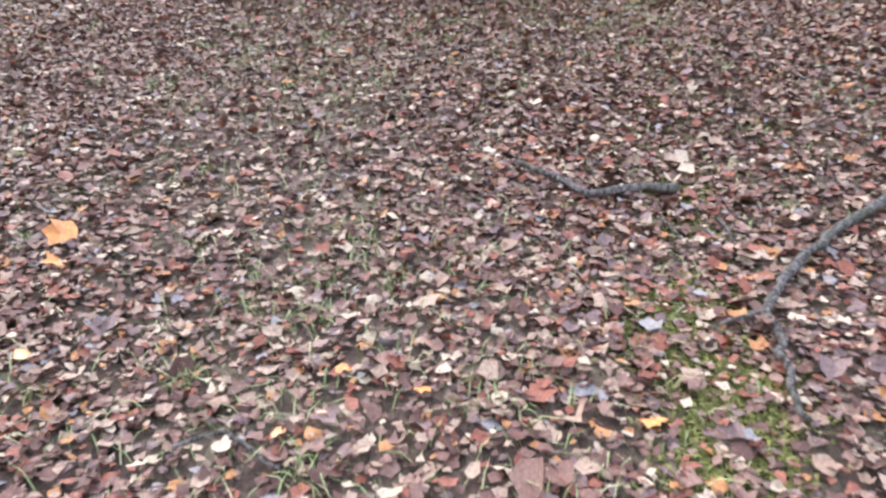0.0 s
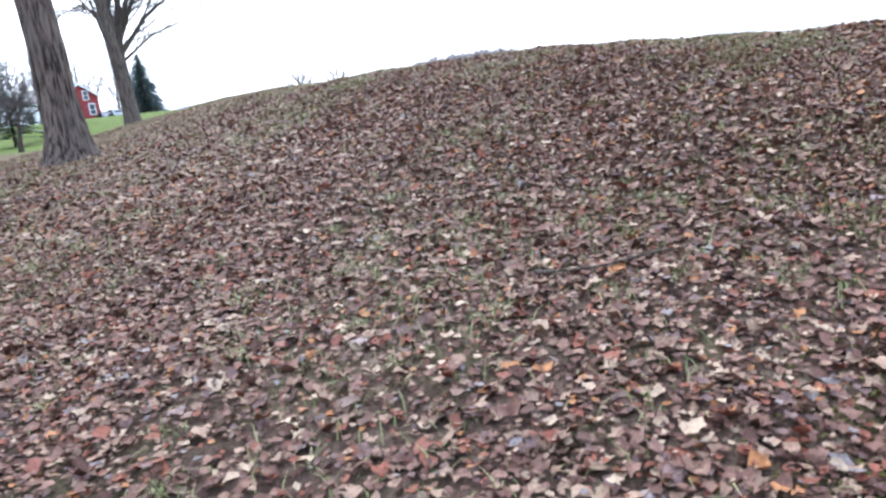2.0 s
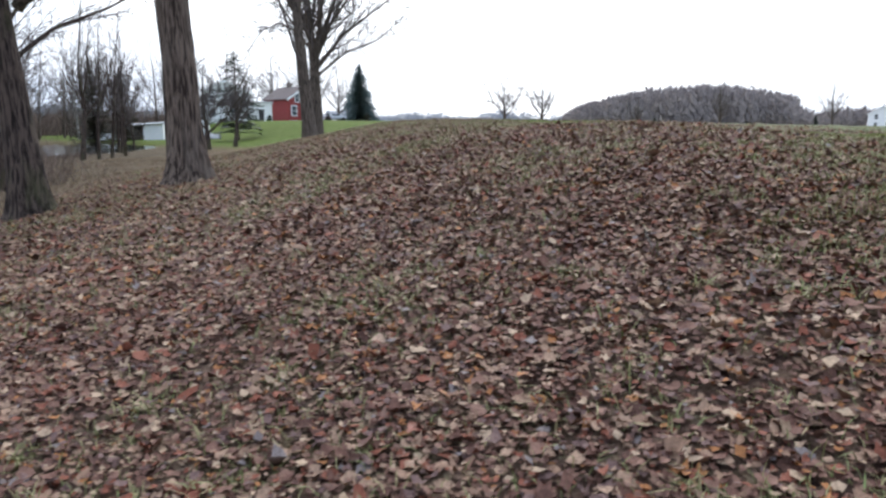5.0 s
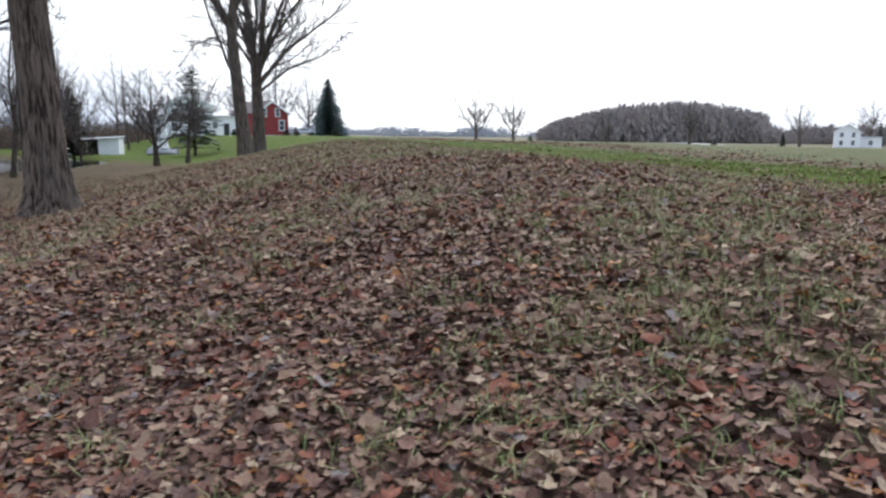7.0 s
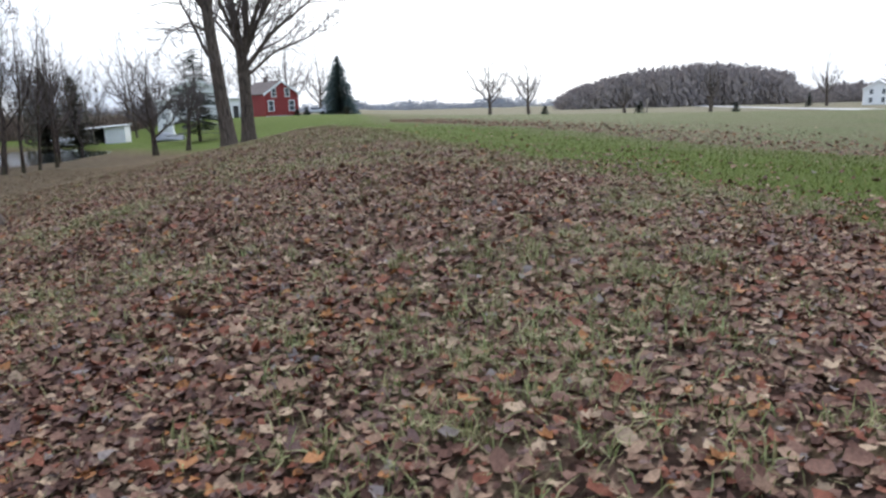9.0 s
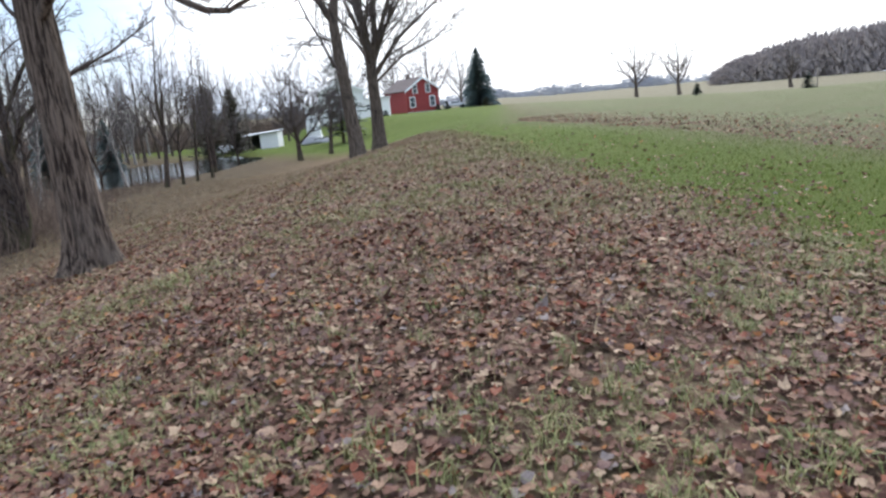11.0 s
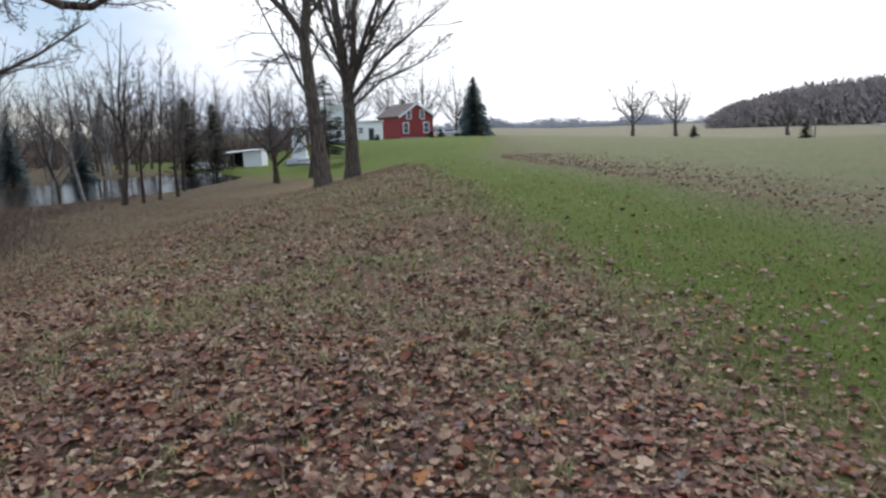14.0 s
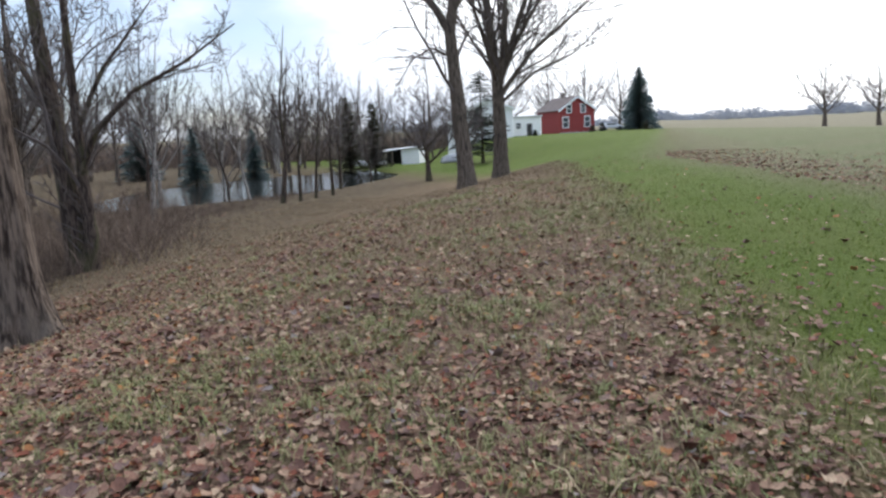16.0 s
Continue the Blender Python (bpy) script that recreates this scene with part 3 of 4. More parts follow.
# shore trees before the pond
SHORE = [(-29.5, 46.8, 9.5, 0.13, 1), (-28.6, 46.2, 8.0, 0.11, 0), (-21.2, 41.5, 10.5, 0.16, 0), (-20.6, 42.6, 8.5, 0.11, 0), (-20.3, 44.0, 9.0, 0.10, 0),
         (-20.1, 46.0, 8.0, 0.12, 0), (-24.6, 62.0, 7.5, 0.12, 0), (-27.0, 36.5, 10.5, 0.14, 0), (-24.5, 34.0, 9.5, 0.13, 1), (-30.5, 41.5, 11.0, 0.15, 1), (-21.8, 50.5, 8.5, 0.11, 0), (-22.4, 51.6, 9.0, 0.11, 0), (-25.5, 44.2, 9.8, 0.11, 1)]
for i, (x, y, h, r, white) in enumerate(SHORE):
    rng = random.Random(100 + i)
    bare_tree("birch" if white else "shore_tree", (x, y, gz(x, y)), "pale birch with peeling bark at the pond's edge" if white else "thin dark bare tree standing at the pond's edge",
              forked(rng, h, r, 6, 0.28, 0.07, 0.45), 100 + i, m_bark_birch if white else m_bark_dark, levels=3, count=6, ratio=0.42, flare=0.06, sides=10, rings=14, start=0.2, group="trees round the pond", thin=0.014, low=0.25, fuzz=7)

# lower trees between ridge and house
bare_tree("apple_tree", (-16.5, 55.3, gz(-16.5, 55.3)), "low spreading bare fruit tree with dense dark twigs", forked(random.Random(7), 6.8, 0.24, 9, 0.25, 0.05, 0.9), 7, m_bark_dark, levels=3, count=8, ratio=0.5, flare=0.1, sides=12, rings=16, thin=0.026, low=0.3, fuzz=14)
bare_tree("apple_tree", (-15.2, 60.5, gz(-15.2, 60.5)), "low spreading bare fruit tree with dense dark twigs", forked(random.Random(8), 6.4, 0.20, 6, 0.3, 0.05, 0.8), 8, m_bark_dark, levels=3, count=8, ratio=0.5, flare=0.1, sides=12, rings=16, thin=0.026, low=0.3, fuzz=14)
conifer("pine_tree", (-17.6, 76.0, gz(-17.6, 76.0)), "dark layered pine with gaps between its branches", 10.5, 6.4, 9, m_pine, 20, 14, 0.12, 0.12, 0.6, 0.12)
conifer("spruce_tree", (-3.6, 135.0, gz(-3.6, 135.0)), "full conical blue-green spruce at the edge of the lawn", 11.2, 7.2, 12, m_needle, 44, 22, 0.02, 0.3, 0.68)
for i, (x, y, h, w, mat, tag) in enumerate([(-31.5, 72.0, 9.2, 4.6, m_cedar, "narrow brown-green cedar by the pond"), (-43.5, 61.4, 5.6, 3.2, m_needle, "small dark spruce behind the pond"), (-41.0, 68.0, 5.4, 3.0, m_needle, "small dark spruce behind the pond"), (-56.0, 67.6, 7.0, 5.0, m_needle, "dark wide spruce at the wood's edge"), (-29.4, 73.8, 7.4, 3.8, m_cedar, "narrow brown-green cedar by the pond")]):
    conifer("cedar_tree" if mat is m_cedar else "spruce_tree", (x, y, gz(x, y)), tag, h, w, 40 + i, mat, 30, 18, 0.03, 0.15 if mat is m_needle else -0.1, 0.7 if mat is m_needle else 0.5)

# big bare trees behind the house
for i, (x, y, h) in enumerate([(-14.5, 148.0, 16.0), (-21.5, 146.0, 14.0), (-30.0, 140.0, 16.0), (-8.5, 158.0, 13.0)]):
    bare_tree("yard_tree", (x, y, gz(x, y)), "large rounded bare tree behind the red house", forked(random.Random(60 + i), h, 0.36, 8, 0.2, 0.04, 0.85), 60 + i, m_bark_grey, levels=3, count=6, ratio=0.44, flare=0.2, sides=10, rings=14, twig=m_twig_far_hazed, group="trees behind the house", thin=0.038, low=0.2, fuzz=10, start=0.1)

# field trees and shrubs
for i, (x, y, h, o) in enumerate([(29.6, 150.0, 11.0, 0.75), (38.5, 150.0, 10.8, 0.6), (60.5, 148.0, 7.5, 0.6), (83.0, 151.0, 10.5, 0.55)]):
    bare_tree("field_tree", (x, y, gz(x, y)), "lone bare tree standing in the hayfield", forked(random.Random(80 + i), h, 0.42, 7, 0.26, 0.04, o), 80 + i, m_bark_grey, levels=3, count=6, ratio=0.46, flare=0.2, sides=10, rings=14, twig=m_twig_far_hazed, group="field trees", thin=0.045, low=0.25, fuzz=10, start=0.1)
for i, (x, y, h, w) in enumerate([(36.6, 130.0, 2.2, 2.0), (49.7, 115.0, 2.9, 2.5), (71.0, 120.0, 2.2, 2.0)]):
    conifer("field_shrub", (x, y, gz(x, y)), "small dark evergreen bush at the field's far edge", h, w, 90 + i, m_pine, 16, 12, 0.02, 0.1, 0.55, group="field shrubs")

# the wood round the pond
rng = random.Random(3)
KINDS = []
for k in range(6):
    KINDS.append(forked(random.Random(200 + k), 1.0 * (9.5 + 0.6 * k), 0.17, 5, 0.25, 0.06, 0.6))
models = []
for k in range(6):
    x, y = [(-46, 80), (-38, 86), (-55, 78), (-62, 70), (-30, 95), (-66, 60)][k]
    models.append(bare_tree("wood_tree", (x, y, gz(x, y)), "slender bare tree in the brown wood behind the pond", KINDS[k], 200 + k, m_bark_grey if k else m_bark_birch, levels=2, count=8, ratio=0.42, flare=0.05, sides=8, rings=10, start=0.2, twig=m_twig_far_hazed if k % 2 else m_twig, group="wood behind the pond", thin=0.024, low=0.25, fuzz=7))
for k in range(84):
    az, d = radians(rng.uniform(17, 66)), rng.uniform(78, 125)
    x, y = 1 - d * math.sin(az), 5 + d * math.cos(az)
    if az < radians(24) and d < 105:
        continue
    copy_thing(models[k % 6], pose(x, y, gz(x, y) - 0.05, 0, 0, rng.uniform(0, 360)) @ Matrix.Scale(rng.uniform(0.8, 1.25), 4))
for k in range(34):
    az, d = radians(rng.uniform(45, 70)), rng.uniform(28, 62)
    x, y = 1 - d * math.sin(az), 5 + d * math.cos(az)
    copy_thing(models[k % 6], pose(x, y, gz(x, y) - 0.05, 0, 0, rng.uniform(0, 360)) @ Matrix.Scale(rng.uniform(1.0, 1.4), 4))


def thicket(name, label, category, places, mat, seed, height, stalks, spread, thick=0.012, droop=0.0):
    """Many thin stems that nobody could count."""
    rng = random.Random(seed)
    s = Shape()
    for x, y, k in places:
        for _ in range(stalks):
            px, py = x + rng.gauss(0, spread), y + rng.gauss(0, spread)
            h = height * k * rng.uniform(0.45, 1.15)
            path = wander(rng, (px, py, gz(px, py) - 0.05), (rng.gauss(0, 0.35), rng.gauss(0, 0.35), 1), h, 3, 0.25, droop)
            r = thick * (0.6 + 0.8 * rng.random())
            s.tube(path, [r, r * 0.8, r * 0.55, r * 0.2], 3)
    return tagged(s.link(name, mat), label, category, kind="stuff")


rng = random.Random(14)
spots = []
for _ in range(230):
    y = rng.uniform(12, 50)
    spots.append((-13.6 - 0.17 * y - abs(rng.gauss(0, 3.2)) - (2.0 if y > 32 else 0), y, rng.uniform(0.6, 1.25) * (0.28 if y > 27 else 1.0)))
for _ in range(90):
    az, d = radians(rng.uniform(40, 66)), rng.uniform(24, 46)
    spots.append((1 - d * math.sin(az), 5 + d * math.cos(az), rng.uniform(1.1, 2.1)))
thicket("brush", "tangled brown brush along the foot of the bank", "brush", spots, m_brush, 15, 1.6, 32, 0.9, 0.012)
spots = []
for _ in range(420):
    az, d = radians(rng.uniform(16, 68)), rng.uniform(114, 165)
    spots.append((1 - d * math.sin(az), 5 + d * math.cos(az), rng.uniform(0.7, 1.3)))
thicket("undergrowth", "dense brown undergrowth filling the wood behind the pond", "undergrowth", spots, m_brush, 16, 4.4, 40, 2.8, 0.055)


def far_wood(name, label, mat, rows, seed, twig_n, width):
    """A far wood: many small bare crowns, each a tuft of upright slivers. rows: x, y, height."""
    rng = random.Random(seed)
    v, f = [], []
    for x, y, h in rows:
        z0 = gz(x, y)
        for _ in range(twig_n):
            a, r = rng.uniform(0, 6.283), rng.random() ** 0.6
            bx, by = x + math.cos(a) * r * width, y + math.sin(a) * r * width
            zt = z0 + h * (1 - 0.5 * r * r) * rng.uniform(0.2, 1.0)
            zb = max(z0 - 0.2, zt - h * rng.uniform(0.08, 0.22))
            w = width * rng.uniform(0.05, 0.16)
            lean = rng.gauss(0, 0.25) * width
            k = len(v)
            v += [(bx - w, by, zb), (bx + w, by + 0.3 * w, zb + 0.2 * w), (bx + lean, by, zt)]
            f.append((k, k + 1, k + 2))
    return tagged(link_mesh(name, v, f, mat), label, "woods", kind="stuff")


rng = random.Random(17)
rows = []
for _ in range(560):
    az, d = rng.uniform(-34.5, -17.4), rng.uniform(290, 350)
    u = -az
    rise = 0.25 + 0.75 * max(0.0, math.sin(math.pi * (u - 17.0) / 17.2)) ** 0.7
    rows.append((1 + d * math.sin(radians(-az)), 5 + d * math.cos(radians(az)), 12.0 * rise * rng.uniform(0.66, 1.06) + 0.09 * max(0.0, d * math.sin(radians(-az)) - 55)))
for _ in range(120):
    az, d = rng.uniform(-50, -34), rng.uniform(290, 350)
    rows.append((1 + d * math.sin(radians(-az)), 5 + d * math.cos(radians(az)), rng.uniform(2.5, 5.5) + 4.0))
far_wood("hill_wood", "rounded hill of bare woods across the field, grey-brown paled with painted haze", m_hazy_woods, rows, 18, 110, 5.0)
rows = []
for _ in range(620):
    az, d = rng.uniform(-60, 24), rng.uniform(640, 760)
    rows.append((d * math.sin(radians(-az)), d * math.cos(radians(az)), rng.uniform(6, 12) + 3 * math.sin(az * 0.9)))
far_wood("distant_wood", "low line of distant woods on the horizon, coloured blue-grey for haze", m_haze_blue_woods, rows, 19, 30, 11.0)


# ---- buildings and yard things ----
def window(parent, x, z, w, h, y=-0.02, lintel=0.0):
    """A framed window on the wall whose outer face is y = 0, looking along -y."""
    f = boxes("window", [((x - w / 2 - 0.13, y - 0.07, z - h / 2 - 0.13), (x - w / 2, y + 0.03, z + h / 2 + 0.16)), ((x + w / 2, y - 0.07, z - h / 2 - 0.13), (x + w / 2 + 0.13, y + 0.03, z + h / 2 + 0.16)),
                         ((x - w / 2, y - 0.07, z + h / 2), (x + w / 2, y + 0.03, z + h / 2 + 0.16)), ((x - w / 2, y - 0.10, z - h / 2 - 0.13), (x + w / 2, y + 0.03, z - h / 2)), ((x - w / 2, y - 0.05, z - 0.04), (x + w / 2, y + 0.02, z + 0.04))], m_white, parent, "white window frame")
    boxes("pane", [((x - w / 2, y - 0.02, z - h / 2), (x + w / 2, y, z + h / 2))], m_pane, f)
    return f


def gabled(parent, w, d, eave, peak, wall_mat, roof_mat, over=0.4, trim=m_white, boards=True):
    """Walls and roof of a house whose gable looks along -y; its corner is the origin."""
    for y in (0.0, d):
        bm = bmesh.new()
        sgn = 1 if y == 0 else -1
        pts = [(0, y, -0.4), (w, y, -0.4), (w, y, eave), (w / 2, y, peak), (0, y, eave)]
        outer = [bm.verts.new(p) for p in pts]
        inner = [bm.verts.new((p[0], p[1] + 0.2 * sgn, p[2])) for p in pts]
        bm.faces.new(outer)
        bm.faces.new(inner[::-1])
        for i in range(5):
            bm.faces.new((outer[i], outer[i - 1], inner[i - 1], inner[i]))
        part("gable_wall", bm, wall_mat, parent)
    boxes("side_wall", [((0, 0.2, -0.4), (0.2, d - 0.2, eave))], wall_mat, parent)
    boxes("side_wall", [((w - 0.2, 0.2, -0.4), (w, d - 0.2, eave))], wall_mat, parent)
    if boards:
        n = int(eave / 0.22)
        boxes("siding", [((0.0, -0.025, 0.1 + 0.22 * k), (w, 0.0, 0.1 + 0.22 * k + 0.19)) for k in range(n)], wall_mat, parent)
        boxes("siding", [((-0.025, 0.0, 0.1 + 0.22 * k), (0.0, d, 0.1 + 0.22 * k + 0.19)) for k in range(n)], wall_mat, parent)
    slope = (peak - eave) / (w / 2)
    for sgn in (-1, 1):
        bm = bmesh.new()
        e = (w / 2 + sgn * (w / 2 + over), eave - slope * over)
        q = [(w / 2, -over, peak), (e[0], -over, e[1]), (e[0], d + over, e[1]), (w / 2, d + over, peak)]
        lo = [bm.verts.new((x, y, z + 0.03)) for x, y, z in q]
        hi = [bm.verts.new((x, y, z + 0.17)) for x, y, z in q]
        bm.faces.new(lo)
        bm.faces.new(hi[::-1])
        for i in range(4):
            bm.faces.new((lo[i], lo[i - 1], hi[i - 1], hi[i]))
        bmesh.ops.recalc_face_normals(bm, faces=bm.faces)
        part("roof", bm, roof_mat, parent)
        bm = bmesh.new()
        a, b = (w / 2, peak), e
        ring1 = [bm.verts.new((x, -over - 0.06, z + dz)) for x, z, dz in ((a[0], a[1], -0.22), (b[0], b[1], -0.22), (b[0], b[1], 0.16), (a[0], a[1], 0.16))]
        ring2 = [bm.verts.new((v.co.x, -over - 0.004, v.co.z)) for v in ring1]
        bm.faces.new(ring1)
        bm.faces.new(ring2[::-1])
        for i in range(4):
            bm.faces.new((ring1[i], ring1[i - 1], ring2[i - 1], ring2[i]))
        bmesh.ops.recalc_face_normals(bm, faces=bm.faces)
        part("fascia", bm, trim, parent, "white painted fascia board")


hx, hy = -16.95, 127.2
house = thing("red_house", (hx, hy, gz(hx, hy)), "two-storey barn-red clapboard house with white-trimmed windows", "house", 35)
gabled(house, 7.0, 9.5, 4.1, 6.3, m_red, m_roof)
for x, z, w, h in ((1.9, 4.25, 0.8, 1.4), (4.7, 4.25, 0.8, 1.4), (1.2, 1.85, 1.0, 1.75), (5.5, 1.85, 1.0, 1.75)):
    window(house, x, z, w, h, -0.03)
boxes("corner_board", [((-0.05, -0.05, 0.0), (0.10, -0.026, 4.1))], m_red, house)
boxes("foundation", [((-0.03, -0.05, -0.5), (7.03, -0.027, 0.08))], m_grey_roof, house)
bm = bmesh.new()
box(bm, (3.2, 5.2, 5.6), (3.8, 5.8, 7.3), 0.03)
part("chimney", bm, m_roof, house, "brick chimney")

px_, py_ = -21.6, 118.5
annex = thing("white_annex", (px_ - 2.2, py_, gz(px_, py_)), "small white flat-topped annex beside the red house", "annex", 8)
boxes("body", [((0, 0, -0.4), (4.9, 4.0, 3.1))], m_white, annex, bevel=0.03)
boxes("roof", [((-0.25, -0.3, 3.1), (5.15, 4.2, 3.32))], m_grey_roof, annex, bevel=0.03)
d1 = boxes("door", [((2.6, -0.06, 0.0), (3.5, -0.004, 2.0))], m_dark, annex, "dark doorway")
boxes("door_frame", [((2.48, -0.09, 0.0), (2.6, -0.004, 2.12)), ((3.5, -0.09, 0.0), (3.62, -0.004, 2.12)), ((2.6, -0.09, 2.0), (3.5, -0.004, 2.12))], m_white, d1)
window(annex, 1.2, 1.7, 0.8, 0.9, -0.02)
boxes("siding", [((0, -0.02, 0.1 + 0.25 * k), (2.45, 0.0, 0.1 + 0.25 * k + 0.21)) for k in range(4)], m_white, annex)

wx, wy = -24.5, 104.0
back = thing("white_outbuilding", (wx - 3.0, wy, gz(wx, wy)), "white two-storey outbuilding half hidden behind a pine", "outbuilding", 12)
gabled(back, 7.0, 6.0, 4.4, 6.0, m_white, m_grey_roof)
for x, z in ((1.5, 3.3), (4.5, 3.3), (1.5, 1.2), (4.5, 1.2)):
    window(back, x, z, 0.8, 1.1, -0.03)

tx, ty = -23.7, 85.5
tower = thing("white_playhouse", (tx, ty, gz(tx, ty)), "narrow white tower-like playhouse with a flared base", "playhouse", 10)
bm = bmesh.new()
low = [bm.verts.new(p) for p in ((-1.5, -1.0, -0.3), (1.6, -1.0, -0.3), (1.6, 1.0, -0.3), (-1.5, 1.0, -0.3))]
waist = [bm.verts.new(p) for p in ((-0.75, -0.7, 0.9), (1.0, -0.7, 0.9), (1.0, 0.8, 0.9), (-0.75, 0.8, 0.9))]
top = [bm.verts.new(p) for p in ((-0.6, -0.65, 4.6), (0.75, -0.65, 4.6), (0.75, 0.75, 4.6), (-0.6, 0.75, 4.6))]
for a, b in ((low, waist), (waist, top)):
    for i in range(4):
        bm.faces.new((a[i - 1], a[i], b[i], b[i - 1]))
bm.faces.new(top)
part("body", bm, m_white, tower)
boxes("roof", [((-0.8, -0.9, 4.6), (0.95, 1.0, 4.8))], m_white, tower, bevel=0.04)
for z in (1.7, 2.8, 3.8):
    window(tower, 0.1, z, 0.45, 0.5, -0.68)

bx_, by_ = -22.5, 82.0
tarp = thing("tarped_boat", (bx_, by_, gz(bx_, by_) + 0.05), "low white tarp stretched over a boat on the lawn", "boat", 8)
bm = bmesh.new()
grid = []
for i in range(13):
    row = []
    u = i / 12
    for j in range(9):
        w = (j / 8 - 0.5) * 2
        z = 0.95 * (1 - abs(w) ** 1.3) * (0.55 + 0.45 * math.sin(math.pi * min(1, u * 1.15))) + 0.05 * math.sin(7 * u + 3 * w)
        row.append(bm.verts.new(((u - 0.5) * 3.6, w * (1.0 - 0.35 * abs(u - 0.4)), max(0.0, z))))
    grid.append(row)
for i in range(12):
    for j in range(8):
        bm.faces.new((grid[i][j], grid[i + 1][j], grid[i + 1][j + 1], grid[i][j + 1]))
bmesh.ops.solidify(bm, geom=bm.faces[:], thickness=0.05)
part("tarp", bm, m_grey_roof, tarp, smooth=True)
bm = bmesh.new()
box(bm, (-1.6, -0.45, -0.2), (1.6, 0.45, 0.22), 0.12)
part("hull", bm, m_wood, tarp)

sx, sy = -29.4, 83.4
shed = thing("open_shed", (sx - 3.2, sy, gz(sx, sy)), "low white metal shed with a dark open bay", "shed", 4)
boxes("end_wall", [((2.45, 0, -0.4), (4.75, 2.6, 1.95))], m_white, shed, bevel=0.02)
boxes("rib", [((2.55 + 0.22 * k, -0.03, 0.0), (2.61 + 0.22 * k, -0.002, 1.9)) for k in range(10)], m_white, shed)
boxes("back_wall", [((0, 2.5, -0.4), (2.45, 2.6, 1.85))], m_dark, shed)
boxes("side_wall", [((0, 0, -0.4), (0.1, 2.5, 1.7))], m_dark, shed)
boxes("post", [((1.2, 0.02, -0.4), (1.3, 0.12, 1.8))], m_wood, shed)
bm = bmesh.new()
q = [(-0.3, -0.35, 1.62), (4.95, -0.35, 2.02), (4.95, 2.9, 2.12), (-0.3, 2.9, 1.78)]
lo, hi = [bm.verts.new(p) for p in q], [bm.verts.new((p[0], p[1], p[2] + 0.09)) for p in q]
bm.faces.new(lo[::-1])
bm.faces.new(hi)
for i in range(4):
    bm.faces.new((lo[i - 1], lo[i], hi[i], hi[i - 1]))
part("roof", bm, m_grey_roof, shed)

ux, uy = -34.5, 83.5
skiff = thing("white_skiff", (ux, uy, gz(ux, uy)), "white upturned skiff on the grass by the pond", "boat", 12)
bm = bmesh.new()
rows_ = []
for i in range(13):
    u = i / 12 * 2 - 1
    wid, hgt = 0.75 * (1 - abs(u) ** 2.6) + 0.05, 0.85 * (1 - 0.5 * abs(u) ** 2)
    rows_.append([bm.verts.new((u * 2.2, wid * math.cos(a), max(0, hgt * math.sin(a)))) for a in np.linspace(0, math.pi, 9)])
for i in range(12):
    for j in range(8):
        bm.faces.new((rows_[i][j], rows_[i + 1][j], rows_[i + 1][j + 1], rows_[i][j + 1]))
bmesh.ops.recalc_face_normals(bm, faces=bm.faces)
part("hull", bm, m_white, skiff, smooth=True)
boxes("keel", [((-2.0, -0.03, 0.80), (2.0, 0.03, 0.90))], m_wood, skiff)


def sedan(at, turn, label, mat):
    car = thing("parked_car", at, label, "car", turn)
    bm = bmesh.new()
    side = [(-2.1, 0.35), (-2.15, 0.75), (-1.6, 0.92), (-1.0, 1.38), (0.6, 1.42), (1.25, 0.98), (2.05, 0.82), (2.15, 0.4)]
    l_, r_ = [bm.verts.new((x, -0.85, z)) for x, z in side], [bm.verts.new((x, 0.85, z)) for x, z in side]
    bm.faces.new(l_)
    bm.faces.new(r_[::-1])
    for i in range(len(side)):
        bm.faces.new((l_[i], l_[i - 1], r_[i - 1], r_[i]))
    bmesh.ops.recalc_face_normals(bm, faces=bm.faces)
    bmesh.ops.bevel(bm, geom=bm.edges[:], offset=0.07, segments=2, affect="EDGES")
    part("body", bm, mat, car, smooth=True)
    for y in (-0.87, 0.87):
        boxes("side_window", [((-0.95, y - 0.012, 0.98), (0.75, y + 0.012, 1.3))], m_pane, car, bevel=0.01)
    for x in (-1.35, 1.35):
        for y in (-0.82, 0.82):
            bm = bmesh.new()
            bmesh.ops.create_cone(bm, cap_ends=True, segments=16, radius1=0.33, radius2=0.33, depth=0.2, matrix=pose(x, y, 0.33, 90))
            part("wheel", bm, m_dark, car)
    return car


sedan((-8.4, 133.5, gz(-8.4, 133.5)), 15, "pale silver car parked beside the red house", m_metal)
for i, (x, y, w) in enumerate([(-9.8, 129.6, 1.5), (-11.4, 129.2, 1.1), (-18.6, 112.0, 0.9), (-2.2, 131.2, 1.6)]):
    conifer("yard_shrub", (x, y, gz(x, y)), "low rounded shrub planted in the yard", w, w * 1.3, 300 + i, m_pine if i < 3 else m_cedar, 10, 10, 0.02, 0.0, 0.45, group="yard shrubs")

# white farmhouse far across the field
fx, fy = 143.7, 170.0
farm = thing("white_farmhouse", (fx - 6, fy, gz(fx, fy)), "white farmhouse with gables far across the field", "house", -38, size=0.8)
gabled(farm, 8.0, 10.0, 5.4, 8.2, m_white, m_grey_roof, boards=False)
for x, z in ((2.2, 4.4), (5.8, 4.4), (2.2, 1.6), (5.8, 1.6)):
    window(farm, x, z, 1.0, 1.6, -0.03)
wing = boxes("wing", [((8.0, 2.5, -0.4), (14.5, 8.0, 3.6))], m_white, farm)
boxes("wing_roof", [((7.7, 2.1, 3.6), (14.8, 8.4, 3.9))], m_grey_roof, wing)
window(farm, 11.2, 1.7, 1.2, 1.5, 2.46)
